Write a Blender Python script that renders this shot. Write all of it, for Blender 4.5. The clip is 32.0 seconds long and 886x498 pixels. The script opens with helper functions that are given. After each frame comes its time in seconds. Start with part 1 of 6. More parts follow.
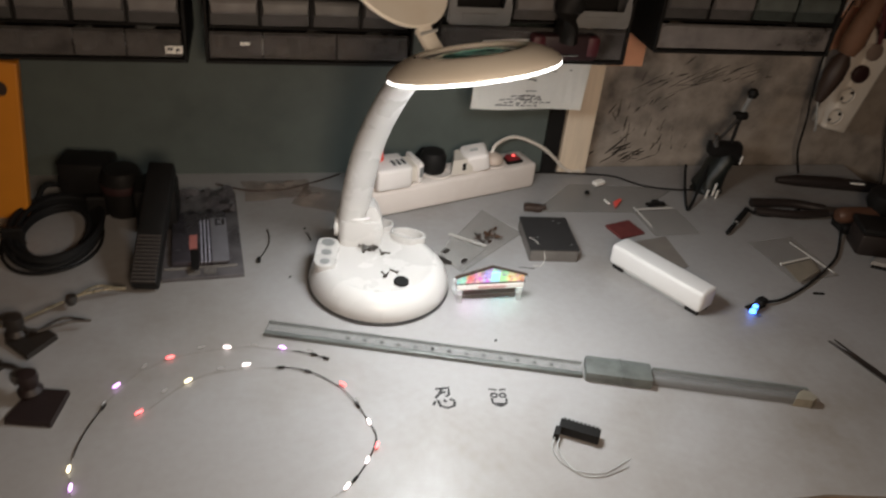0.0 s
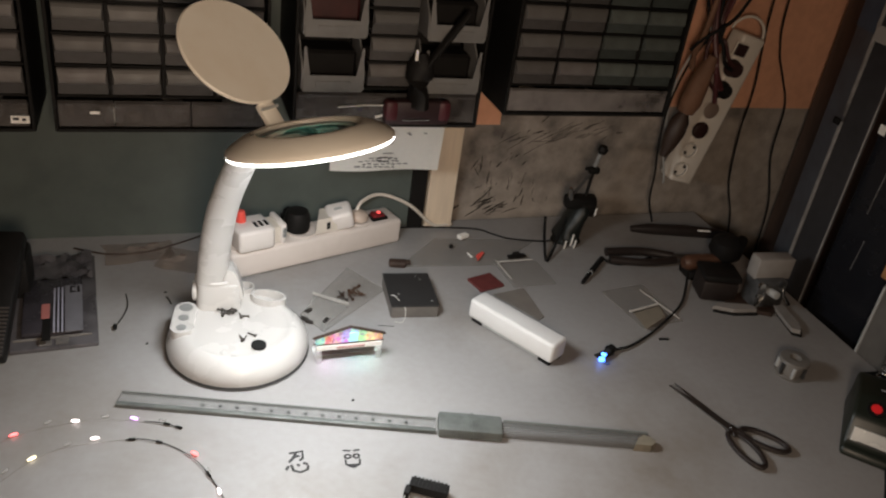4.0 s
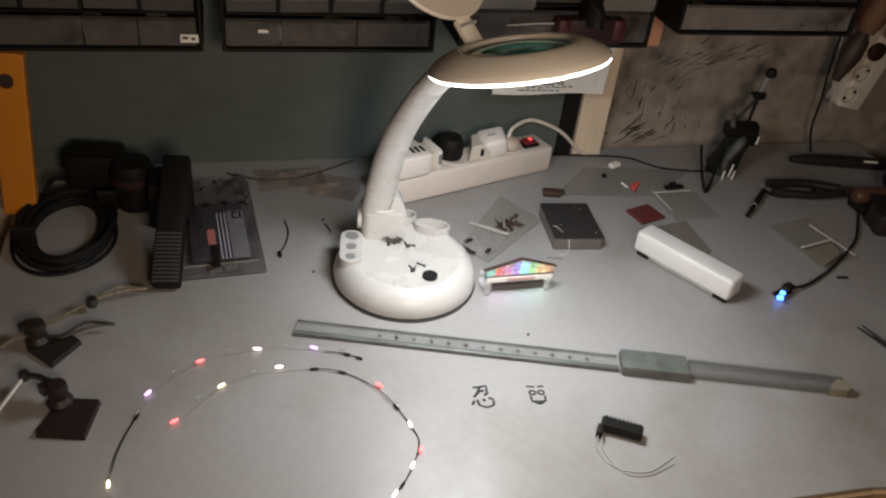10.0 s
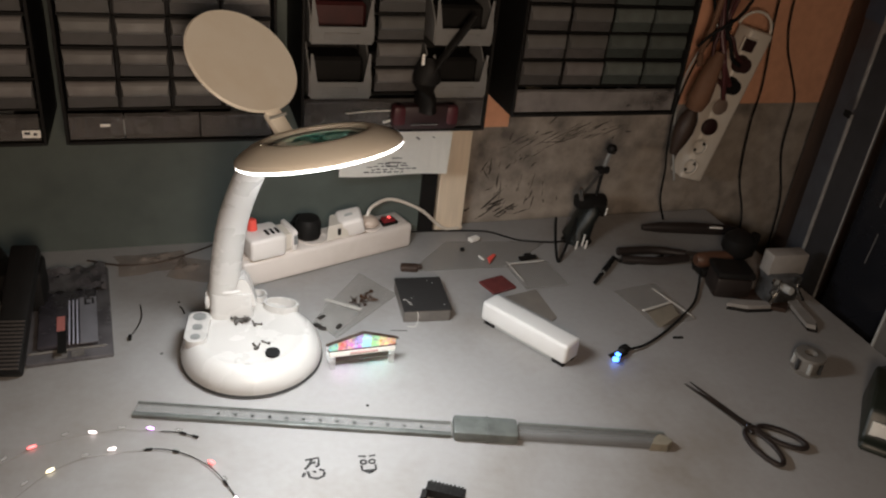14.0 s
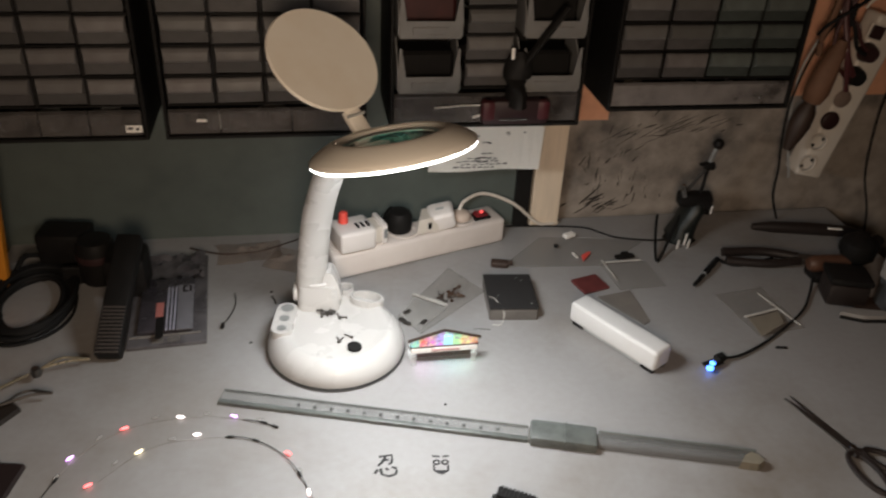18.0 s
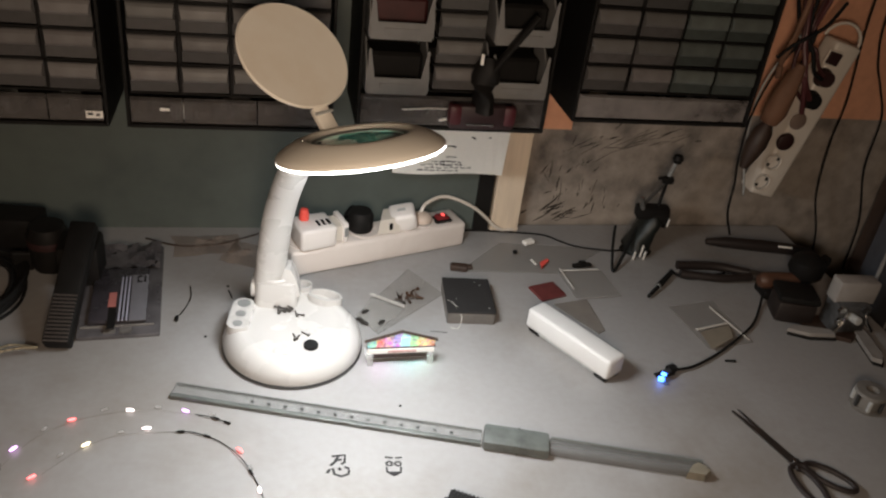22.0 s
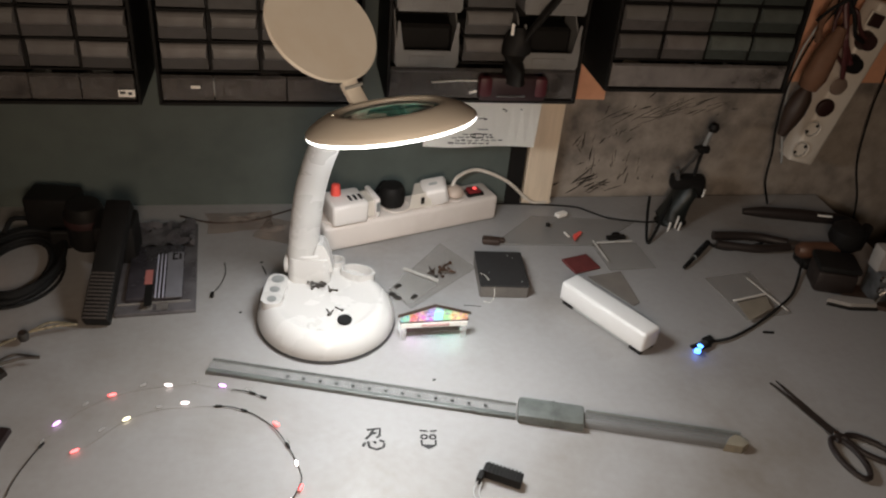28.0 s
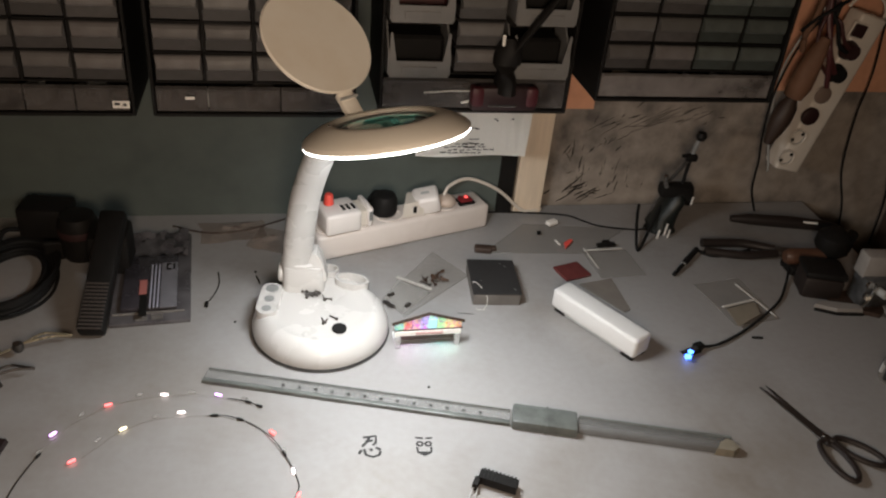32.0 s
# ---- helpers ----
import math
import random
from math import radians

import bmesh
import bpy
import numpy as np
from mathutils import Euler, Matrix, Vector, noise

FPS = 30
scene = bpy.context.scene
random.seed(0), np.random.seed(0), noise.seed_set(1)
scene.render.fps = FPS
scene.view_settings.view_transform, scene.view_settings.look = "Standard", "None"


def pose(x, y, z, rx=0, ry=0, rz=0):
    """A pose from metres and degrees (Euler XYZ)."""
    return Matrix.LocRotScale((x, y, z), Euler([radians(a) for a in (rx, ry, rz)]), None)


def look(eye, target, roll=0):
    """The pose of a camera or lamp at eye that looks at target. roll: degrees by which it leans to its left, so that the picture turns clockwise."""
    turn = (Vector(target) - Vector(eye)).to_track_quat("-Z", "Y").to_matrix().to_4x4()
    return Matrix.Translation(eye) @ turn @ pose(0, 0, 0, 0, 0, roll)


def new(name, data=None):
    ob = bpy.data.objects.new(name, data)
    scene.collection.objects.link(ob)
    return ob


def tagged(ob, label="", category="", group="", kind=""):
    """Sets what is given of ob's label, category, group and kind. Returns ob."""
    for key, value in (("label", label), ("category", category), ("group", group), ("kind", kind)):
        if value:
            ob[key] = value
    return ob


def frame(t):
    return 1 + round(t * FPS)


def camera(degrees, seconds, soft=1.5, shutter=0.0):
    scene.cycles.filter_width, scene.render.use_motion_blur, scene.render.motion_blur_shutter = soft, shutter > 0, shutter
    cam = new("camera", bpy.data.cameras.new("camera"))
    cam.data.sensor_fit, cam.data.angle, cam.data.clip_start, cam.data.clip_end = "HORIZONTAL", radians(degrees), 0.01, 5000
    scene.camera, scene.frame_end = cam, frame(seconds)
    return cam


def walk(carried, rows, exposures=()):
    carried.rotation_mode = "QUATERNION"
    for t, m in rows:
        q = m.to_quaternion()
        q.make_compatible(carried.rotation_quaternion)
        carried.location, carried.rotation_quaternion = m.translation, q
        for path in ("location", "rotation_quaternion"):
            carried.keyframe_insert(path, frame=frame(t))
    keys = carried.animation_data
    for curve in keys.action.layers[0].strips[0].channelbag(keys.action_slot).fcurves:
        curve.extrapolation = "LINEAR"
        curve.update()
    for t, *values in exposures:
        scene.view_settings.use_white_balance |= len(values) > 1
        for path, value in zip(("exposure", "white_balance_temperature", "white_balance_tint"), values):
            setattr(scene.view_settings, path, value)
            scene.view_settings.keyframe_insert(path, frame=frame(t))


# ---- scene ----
# the camera: seconds, place, yaw to the left, pitch and lean in degrees
ROWS = [
    (0, -0.1671, -0.5901, 0.5742, -14.48, -32.78, 6.28),
    (0.5, -0.1527, -0.6051, 0.5812, -10.29, -36.63, 8.45),
    (1, -0.1327, -0.5952, 0.5884, -8.71, -37.41, 7.14),
    (1.5, -0.1191, -0.5938, 0.5978, -9.31, -35.25, 7.11),
    (2, -0.1106, -0.5942, 0.6053, -8.48, -32.77, 4.17),
    (2.5, -0.1062, -0.5916, 0.6071, -11.62, -31.98, 5.44),
    (3, -0.1105, -0.5976, 0.6056, -16.79, -30.61, 7.25),
    (3.5, -0.1091, -0.6119, 0.6162, -19.52, -29.43, 8.56),
    (4, -0.1132, -0.6117, 0.6213, -21.50, -29.56, 8.36),
    (4.5, -0.1189, -0.6141, 0.6233, -22.61, -28.88, 8.99),
    (6.5, -0.1181, -0.6186, 0.6231, -24.24, -27.94, 5.71),
    (7, -0.1150, -0.6160, 0.6265, -24.90, -28.50, 6.08),
    (7.5, -0.1176, -0.6152, 0.6242, -21.81, -28.99, 7.31),
    (8, -0.1200, -0.6125, 0.6159, -17.89, -30.06, 6.95),
    (8.5, -0.1341, -0.6071, 0.6071, -16.16, -30.96, 6.81),
    (9, -0.1516, -0.5934, 0.5937, -13.54, -32.67, 7.17),
    (9.5, -0.1824, -0.5705, 0.5876, -12.79, -34.07, 6.45),
    (10, -0.2223, -0.5422, 0.5840, -17.06, -35.06, 6.84),
    (10.5, -0.2137, -0.5468, 0.5818, -18.71, -35.34, 8.21),
    (11, -0.1758, -0.5799, 0.5989, -15.44, -33.70, 7.48),
    (11.5, -0.1237, -0.5938, 0.6136, -16.06, -32.04, 6.85),
    (12, -0.1118, -0.6091, 0.6286, -15.63, -29.49, 6.31),
    (12.5, -0.1111, -0.6094, 0.6198, -16.81, -28.60, 5.79),
    (13, -0.1033, -0.6083, 0.6211, -19.44, -28.95, 4.93),
    (13.5, -0.1126, -0.6164, 0.6298, -21.00, -29.09, 5.69),
    (14, -0.1121, -0.6119, 0.6224, -20.52, -29.47, 6.51),
    (14.5, -0.1016, -0.6039, 0.6210, -18.13, -30.02, 7.63),
    (15, -0.0849, -0.6093, 0.6207, -12.72, -30.71, 6.20),
    (15.5, -0.0662, -0.6253, 0.6216, -10.64, -30.97, 8.06),
    (17.5, -0.0761, -0.6018, 0.6233, -6.01, -33.10, 4.20),
    (18, -0.0635, -0.6004, 0.6335, -10.77, -31.37, 3.03),
    (18.5, -0.0615, -0.6053, 0.6350, -15.07, -30.24, 5.58),
    (19, -0.0639, -0.6108, 0.6330, -14.72, -29.41, 7.48),
    (19.5, -0.0635, -0.6125, 0.6350, -15.00, -29.65, 7.14),
    (20, -0.0660, -0.6034, 0.6303, -15.16, -30.48, 7.72),
    (20.5, -0.0712, -0.6103, 0.6316, -16.01, -30.72, 8.16),
    (21, -0.0684, -0.6080, 0.6340, -15.70, -31.18, 8.12),
    (21.5, -0.0757, -0.5958, 0.6333, -15.87, -31.51, 8.42),
    (22, -0.0717, -0.5996, 0.6354, -14.47, -31.02, 7.45),
    (22.5, -0.0730, -0.6101, 0.6401, -12.26, -26.41, 6.38),
    (23, -0.0772, -0.6114, 0.6360, -10.76, -29.52, 5.37),
    (23.5, -0.0738, -0.6067, 0.6312, -9.25, -33.01, 4.61),
    (24, -0.0791, -0.6037, 0.6273, -9.41, -34.22, 4.75),
    (24.5, -0.0775, -0.6046, 0.6285, -10.10, -34.56, 4.87),
    (25, -0.0788, -0.6041, 0.6290, -10.48, -34.59, 5.44),
    (25.5, -0.0826, -0.6023, 0.6291, -11.08, -34.46, 5.74),
    (27.5, -0.0699, -0.5954, 0.6312, -12.18, -33.29, 5.59),
    (28, -0.0704, -0.5968, 0.6323, -12.04, -33.04, 5.42),
    (28.5, -0.0723, -0.6003, 0.6322, -12.44, -32.83, 5.84),
    (29, -0.0706, -0.6013, 0.6330, -12.20, -32.96, 5.71),
    (29.5, -0.0711, -0.5996, 0.6336, -11.76, -33.30, 5.40),
    (30, -0.0726, -0.6018, 0.6341, -11.74, -33.19, 5.36),
    (30.5, -0.0780, -0.6033, 0.6348, -12.23, -33.02, 5.96),
    (31, -0.0806, -0.6110, 0.6356, -12.58, -32.49, 6.63),
    (31.5, -0.0821, -0.6094, 0.6368, -13.14, -32.47, 6.65),
    (32, -0.0800, -0.6031, 0.6369, -13.07, -32.37, 5.64),
]
cam = camera(56.85, 32.0, soft=2.2, shutter=0.3)


def aim(x, y, z, yaw, pitch, lean):
    a, b = radians(yaw), radians(pitch)
    way = Vector((-math.sin(a) * math.cos(b), math.cos(a) * math.cos(b), math.sin(b)))
    return look((x, y, z), Vector((x, y, z)) + way, lean)


EXPOSURE = [(0.0, -0.12), (1.0, -0.36), (2.0, -0.20), (4.0, -0.08), (7.0, 0.14), (9.0, -0.02), (10.0, -0.26), (11.0, -0.28), (13.0, -0.06), (18.0, -0.12), (23.0, 0.08), (25.0, -0.08), (32.0, -0.08)]
walk(cam, [(r[0], aim(*r[1:])) for r in ROWS], EXPOSURE)

# ---- world and lamps ----
world = bpy.data.worlds.new("world")
scene.world = world
world.use_nodes = True
world.node_tree.nodes["Background"].inputs[0].default_value = (1.0, 0.82, 0.60, 1)
world.node_tree.nodes["Background"].inputs[1].default_value = 0.085


def area(name, m, size, watts, color, shape="DISK", size_y=None):
    d = bpy.data.lights.new(name, "AREA")
    d.shape, d.size, d.energy, d.color = shape, size, watts, color
    if size_y:
        d.size_y = size_y
    ob = new(name, d)
    ob.matrix_world = m
    return ob


# an unseen weak warm lamp, added behind the camera to light cabinets and wall
room_light = area("room_light", look((-0.08, -0.72, 0.55), (0.02, 0.35, 0.20)), 0.20, 4.75, (1.0, 0.775, 0.59))

# ---- materials ----
def mat(name, color, rough=0.5, metal=0.0, grain=0.0, scale=60.0, bump=0.0, dark=None, stain=0.0, stain_scale=6.0,
        emit=None, strength=0.0, trans=0.0, alpha=1.0, stretch=None, spec=0.5, rand=0.0, tint=None):
    m = bpy.data.materials.new(name)
    m.use_nodes = True
    nt = m.node_tree
    b = nt.nodes["Principled BSDF"]
    b.inputs["Base Color"].default_value = (*color, 1)
    b.inputs["Roughness"].default_value = rough
    b.inputs["Metallic"].default_value = metal
    b.inputs["Specular IOR Level"].default_value = spec
    b.inputs["Transmission Weight"].default_value = trans
    b.inputs["Alpha"].default_value = alpha
    if emit:
        b.inputs["Emission Color"].default_value = (*emit, 1)
        b.inputs["Emission Strength"].default_value = strength
    if grain or stain or bump or rand:
        tc = nt.nodes.new("ShaderNodeTexCoord")
        src = tc.outputs["Object"]
        if stretch:
            mp = nt.nodes.new("ShaderNodeMapping")
            mp.inputs["Scale"].default_value = stretch
            nt.links.new(src, mp.inputs["Vector"])
            src = mp.outputs["Vector"]
        n1 = nt.nodes.new("ShaderNodeTexNoise")
        n1.inputs["Scale"].default_value, n1.inputs["Detail"].default_value = scale, 5
        n2 = nt.nodes.new("ShaderNodeTexNoise")
        n2.inputs["Scale"].default_value, n2.inputs["Detail"].default_value = stain_scale, 6
        n2.inputs["Roughness"].default_value = 0.62
        for n in (n1, n2):
            nt.links.new(src, n.inputs["Vector"])
        dk = dark or tuple(c * 0.45 for c in color)
        r1 = nt.nodes.new("ShaderNodeMapRange")
        r1.inputs[1].default_value, r1.inputs[2].default_value = 0.3, 0.7
        r1.inputs[3].default_value, r1.inputs[4].default_value = 0.0, grain
        nt.links.new(n1.outputs[0], r1.inputs[0])
        r2 = nt.nodes.new("ShaderNodeMapRange")
        r2.inputs[1].default_value, r2.inputs[2].default_value = 0.48, 0.72
        r2.inputs[3].default_value, r2.inputs[4].default_value = 0.0, stain
        nt.links.new(n2.outputs[0], r2.inputs[0])
        ad = nt.nodes.new("ShaderNodeMath")
        ad.use_clamp = True
        nt.links.new(r1.outputs[0], ad.inputs[0])
        nt.links.new(r2.outputs[0], ad.inputs[1])
        mx = nt.nodes.new("ShaderNodeMix")
        mx.data_type = "RGBA"
        mx.inputs[6].default_value, mx.inputs[7].default_value = (*color, 1), (*dk, 1)
        nt.links.new(ad.outputs[0], mx.inputs[0])
        out = mx.outputs[2]
        if rand:
            oi = nt.nodes.new("ShaderNodeObjectInfo")
            hs = nt.nodes.new("ShaderNodeHueSaturation")
            rr = nt.nodes.new("ShaderNodeMapRange")
            rr.inputs[3].default_value, rr.inputs[4].default_value = 1 - rand, 1 + rand
            nt.links.new(oi.outputs["Random"], rr.inputs[0])
            nt.links.new(rr.outputs[0], hs.inputs["Value"])
            if tint:
                mt = nt.nodes.new("ShaderNodeMix")
                mt.data_type = "RGBA"
                mt.inputs[7].default_value = (*tint, 1)
                ra = nt.nodes.new("ShaderNodeMath")
                ra.operation, ra.inputs[1].default_value = "PINGPONG", 0.21
                nt.links.new(oi.outputs["Random"], ra.inputs[0])
                rb = nt.nodes.new("ShaderNodeMath")
                rb.operation, rb.inputs[1].default_value = "MULTIPLY", 3.2
                nt.links.new(ra.outputs[0], rb.inputs[0])
                nt.links.new(rb.outputs[0], mt.inputs[0])
                nt.links.new(out, mt.inputs[6])
                out = mt.outputs[2]
            nt.links.new(out, hs.inputs["Color"])
            out = hs.outputs[0]
        nt.links.new(out, b.inputs["Base Color"])
        if bump:
            bp = nt.nodes.new("ShaderNodeBump")
            bp.inputs["Strength"].default_value, bp.inputs["Distance"].default_value = bump, 0.002
            nt.links.new(n1.outputs[0], bp.inputs["Height"])
            nt.links.new(bp.outputs[0], b.inputs["Normal"])
        rg = nt.nodes.new("ShaderNodeMath")
        rg.operation, rg.inputs[1].default_value = "MULTIPLY_ADD", 0.18
        rg.inputs[2].default_value = rough - 0.05
        nt.links.new(ad.outputs[0], rg.inputs[0])
        nt.links.new(rg.outputs[0], b.inputs["Roughness"])
    return m


M_TABLE = mat("worn white laminate", (0.312, 0.306, 0.301), 0.42, grain=0.12, scale=110, stain=0.6, stain_scale=3.6, dark=(0.172, 0.144, 0.117), bump=0.05)
M_TABLE_EDGE = mat("brown board edge", (0.34, 0.22, 0.115), 0.6, grain=0.5, scale=14, stretch=(1, 6, 6), stain=0.5, stain_scale=9, rand=0.3)
M_CONC = mat("grimy concrete plaster", (0.375, 0.325, 0.275), 0.85, grain=0.5, scale=38, stain=0.95, stain_scale=6, dark=(0.115, 0.10, 0.088), bump=0.4)
M_ORANGE = mat("orange wall paint", (0.76, 0.385, 0.235), 0.7, grain=0.2, scale=60, stain=0.4, stain_scale=4, bump=0.2)
M_GREEN = mat("grey green painted board", (0.104, 0.126, 0.115), 0.6, grain=0.2, scale=30, stain=0.4, stain_scale=5, bump=0.08)
M_POST = mat("pale pine board", (0.76, 0.63, 0.48), 0.6, grain=0.25, scale=14, stretch=(9, 9, 1), stain=0.15, bump=0.08)
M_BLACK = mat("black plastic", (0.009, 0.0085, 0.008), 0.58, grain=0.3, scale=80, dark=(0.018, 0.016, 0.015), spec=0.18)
M_RUBBER = mat("black rubber", (0.009, 0.009, 0.009), 0.7, spec=0.2)
M_WHITE = mat("white lamp plastic", (0.510, 0.495, 0.475), 0.32, grain=0.04, scale=20, stain=0.10, stain_scale=12, dark=(0.6, 0.55, 0.47))
M_WHITE2 = mat("yellowed white plastic", (0.68, 0.625, 0.55), 0.38, grain=0.08, scale=50, stain=0.2, stain_scale=14, dark=(0.45, 0.39, 0.30))
# pulls are paler than fronts: light caught on the hoods is in their colour
M_DRAWER = mat("clouded clear drawer plastic", (0.074, 0.068, 0.067), 0.5, grain=0.6, scale=70, stain=0.7, stain_scale=26, dark=(0.03, 0.028, 0.028), rand=0.25, tint=(0.050, 0.050, 0.047))
M_PULL_LIT = mat("frosted clear pull plastic, lit tone", (0.140, 0.131, 0.129), 0.52, grain=0.45, scale=60, stain=0.6, stain_scale=24, dark=(0.09, 0.078, 0.073), rand=0.22, tint=(0.090, 0.091, 0.085))
M_WINDOW = mat("scuffed clear drawer front", (0.330, 0.305, 0.290), 0.35, alpha=0.64, grain=0.4, scale=40, stain=0.75, stain_scale=16, dark=(0.075, 0.066, 0.062))
M_MURKY = mat("murky clear drawer front", (0.165, 0.155, 0.150), 0.3, alpha=0.58, grain=0.5, scale=45, stain=0.9, stain_scale=18, dark=(0.045, 0.040, 0.038))
M_DRAWERG = mat("clouded greenish drawer plastic", (0.050, 0.060, 0.055), 0.5, grain=0.6, scale=70, stain=0.7, stain_scale=26, dark=(0.022, 0.026, 0.024), rand=0.2)
M_PULLG_LIT = mat("frosted greenish pull plastic, lit tone", (0.105, 0.121, 0.112), 0.52, grain=0.45, scale=60, stain=0.6, stain_scale=24, dark=(0.06, 0.066, 0.060), rand=0.2)
M_FOIL = mat("crumpled silvery bags", (0.38, 0.36, 0.34), 0.3, 0.4, grain=0.9, scale=220, dark=(0.08, 0.075, 0.07), bump=0.6)
M_RAIL = mat("pale clear rail plastic", (0.36, 0.36, 0.35), 0.22, alpha=0.34, grain=0.3, scale=50, stain=0.6, stain_scale=20, dark=(0.20, 0.20, 0.195))
M_SLEEVE = mat("cloudy green grey sleeve", (0.165, 0.178, 0.166), 0.35, alpha=0.82, grain=0.5, scale=45, stain=0.9, stain_scale=34, dark=(0.095, 0.103, 0.096))
M_TUBE = mat("cloudy grey profile", (0.225, 0.225, 0.218), 0.28, alpha=0.48, grain=0.25, scale=50, stain=0.5, stain_scale=20, dark=(0.17, 0.17, 0.165))
M_BIN = mat("light grey bin plastic", (0.205, 0.203, 0.198), 0.45, grain=0.25, scale=40, stain=0.3, stain_scale=12)
M_PAPER = mat("white paper", (0.88, 0.86, 0.81), 0.8, grain=0.05, scale=200, stain=0.08)
M_INK = mat("black marker ink", (0.015, 0.014, 0.014), 0.6)
M_RING = mat("lit led diffuser", (0.9, 0.9, 0.9), 0.4, emit=(1.0, 0.97, 0.93), strength=9.0)
M_ROOM = mat("dim room plaster", (0.20, 0.17, 0.13), 0.9, grain=0.2, scale=20, stain=0.3, stain_scale=2)
M_LID = mat("cream lamp plastic", (0.86, 0.82, 0.73), 0.45, grain=0.10, scale=25, stain=0.30, stain_scale=14, dark=(0.70, 0.59, 0.45))
M_LENS = mat("green tinted lens glass", (0.16, 0.56, 0.45), 0.02, trans=1.0)
M_CHROME = mat("chromed steel", (0.55, 0.54, 0.52), 0.22, 1.0, grain=0.2, scale=60)
M_BRIGHT = mat("bright polished steel", (0.90, 0.88, 0.83), 0.35, 0.35)
M_BRASSY = mat("warm polished rod", (0.38, 0.33, 0.23), 0.3, 0.6, grain=0.3, scale=60)
M_STEEL = mat("worn dark steel", (0.16, 0.15, 0.14), 0.38, 0.9, grain=0.4, scale=70, stain=0.4, stain_scale=20)
M_GREY = mat("mid grey plastic", (0.24, 0.245, 0.24), 0.45, grain=0.2, scale=60, stain=0.25, stain_scale=18)
M_GREYL = mat("pale grey plastic", (0.42, 0.43, 0.42), 0.4, grain=0.15, scale=60, stain=0.3, stain_scale=18)
M_DGREY = mat("charcoal textured plastic", (0.022, 0.023, 0.024), 0.6, grain=0.6, scale=160, dark=(0.048, 0.048, 0.047), stain=0.3, stain_scale=25)
M_RED = mat("dark red plastic", (0.20, 0.018, 0.021), 0.45, grain=0.2, scale=80)
M_REDL = mat("bright red plastic", (0.85, 0.10, 0.075), 0.4)
M_REDLIT = mat("lit red rocker", (0.30, 0.010, 0.012), 0.25, emit=(1.0, 0.03, 0.03), strength=0.25)
M_REDGLOW = mat("lit red switch lens", (0.6, 0.03, 0.03), 0.3, emit=(1.0, 0.10, 0.09), strength=1.6)
M_BLUE = mat("lit blue led", (0.1, 0.2, 0.9), 0.3, emit=(0.06, 0.22, 1.0), strength=7.0)
M_STRIP = mat("pinkish white strip plastic", (0.70, 0.635, 0.585), 0.4, grain=0.08, scale=50, stain=0.25, stain_scale=14, dark=(0.48, 0.41, 0.35))
M_PLUGW = mat("bright white plug plastic", (0.80, 0.755, 0.72), 0.38, grain=0.05, scale=40, stain=0.12, stain_scale=14, dark=(0.66, 0.60, 0.54))
M_CREAM = mat("beige plug plastic", (0.60, 0.49, 0.41), 0.4, grain=0.1, scale=50)
M_CLEAR = mat("clear plastic film", (0.36, 0.33, 0.29), 0.14, alpha=0.34, grain=0.4, scale=45, stain=0.5, stain_scale=18, bump=0.8)
M_BAG = mat("dull grey clear film", (0.30, 0.275, 0.245), 0.16, alpha=0.28, grain=0.4, scale=45, stain=0.7, stain_scale=26, bump=0.9)
M_FILM = mat("thin clear film", (0.55, 0.54, 0.51), 0.10, alpha=0.22, grain=0.5, scale=40, stain=0.6, stain_scale=30, bump=0.9)
M_ZIP = mat("pale zip plastic", (0.56, 0.54, 0.50), 0.4, grain=0.2, scale=60)
M_ACRYL = mat("clear acrylic", (0.88, 0.90, 0.90), 0.08, alpha=0.28)
M_PACK = mat("smoky blister plastic", (0.112, 0.106, 0.110), 0.22, grain=0.5, scale=40, stain=0.5, stain_scale=18, dark=(0.03, 0.027, 0.03))
M_YELLOW = mat("orange yellow painted aluminium", (0.62, 0.23, 0.022), 0.42, grain=0.12, scale=40, stain=0.25, stain_scale=9)
M_FRAME = mat("brown stained frame wood", (0.135, 0.078, 0.050), 0.55, grain=0.4, scale=18, stretch=(6, 6, 1), stain=0.4)
M_MAROON = mat("dull maroon rubber", (0.085, 0.022, 0.024), 0.5, grain=0.3, scale=60)
M_ORANGEH = mat("orange brown varnished wood", (0.105, 0.050, 0.030), 0.45, grain=0.4, scale=22, stretch=(1, 6, 6), stain=0.4, stain_scale=12)
M_BROWN = mat("dark brown stained wood", (0.045, 0.026, 0.018), 0.55, grain=0.4, scale=18, stretch=(6, 6, 1), stain=0.3)
M_PANEL = mat("brown stained panel", (0.085, 0.055, 0.042), 0.5, grain=0.4, scale=16, stretch=(6, 6, 1), stain=0.5, stain_scale=7)
M_BROWN2 = mat("brown wooden handle", (0.065, 0.031, 0.016), 0.5, grain=0.3, scale=25)
M_BOARD = mat("raw brown board", (0.30, 0.21, 0.11), 0.7, grain=0.4, scale=10, stretch=(7, 1, 7), stain=0.5, stain_scale=3, rand=0.4)
M_GLOSS = mat("black glossy sheet metal", (0.013, 0.014, 0.018), 0.3, grain=0.2, scale=20, stain=0.3, stain_scale=5)
M_UPRIGHT_DARK = mat("grimy galvanised upright, shaded tone", (0.060, 0.060, 0.066), 0.42, 0.4, grain=0.3, scale=40, stain=0.5, stain_scale=9)
M_GDEV = mat("dark olive green casing", (0.013, 0.017, 0.012), 0.45, grain=0.3, scale=70)
M_WIREW = mat("white wire", (0.70, 0.68, 0.62), 0.5)
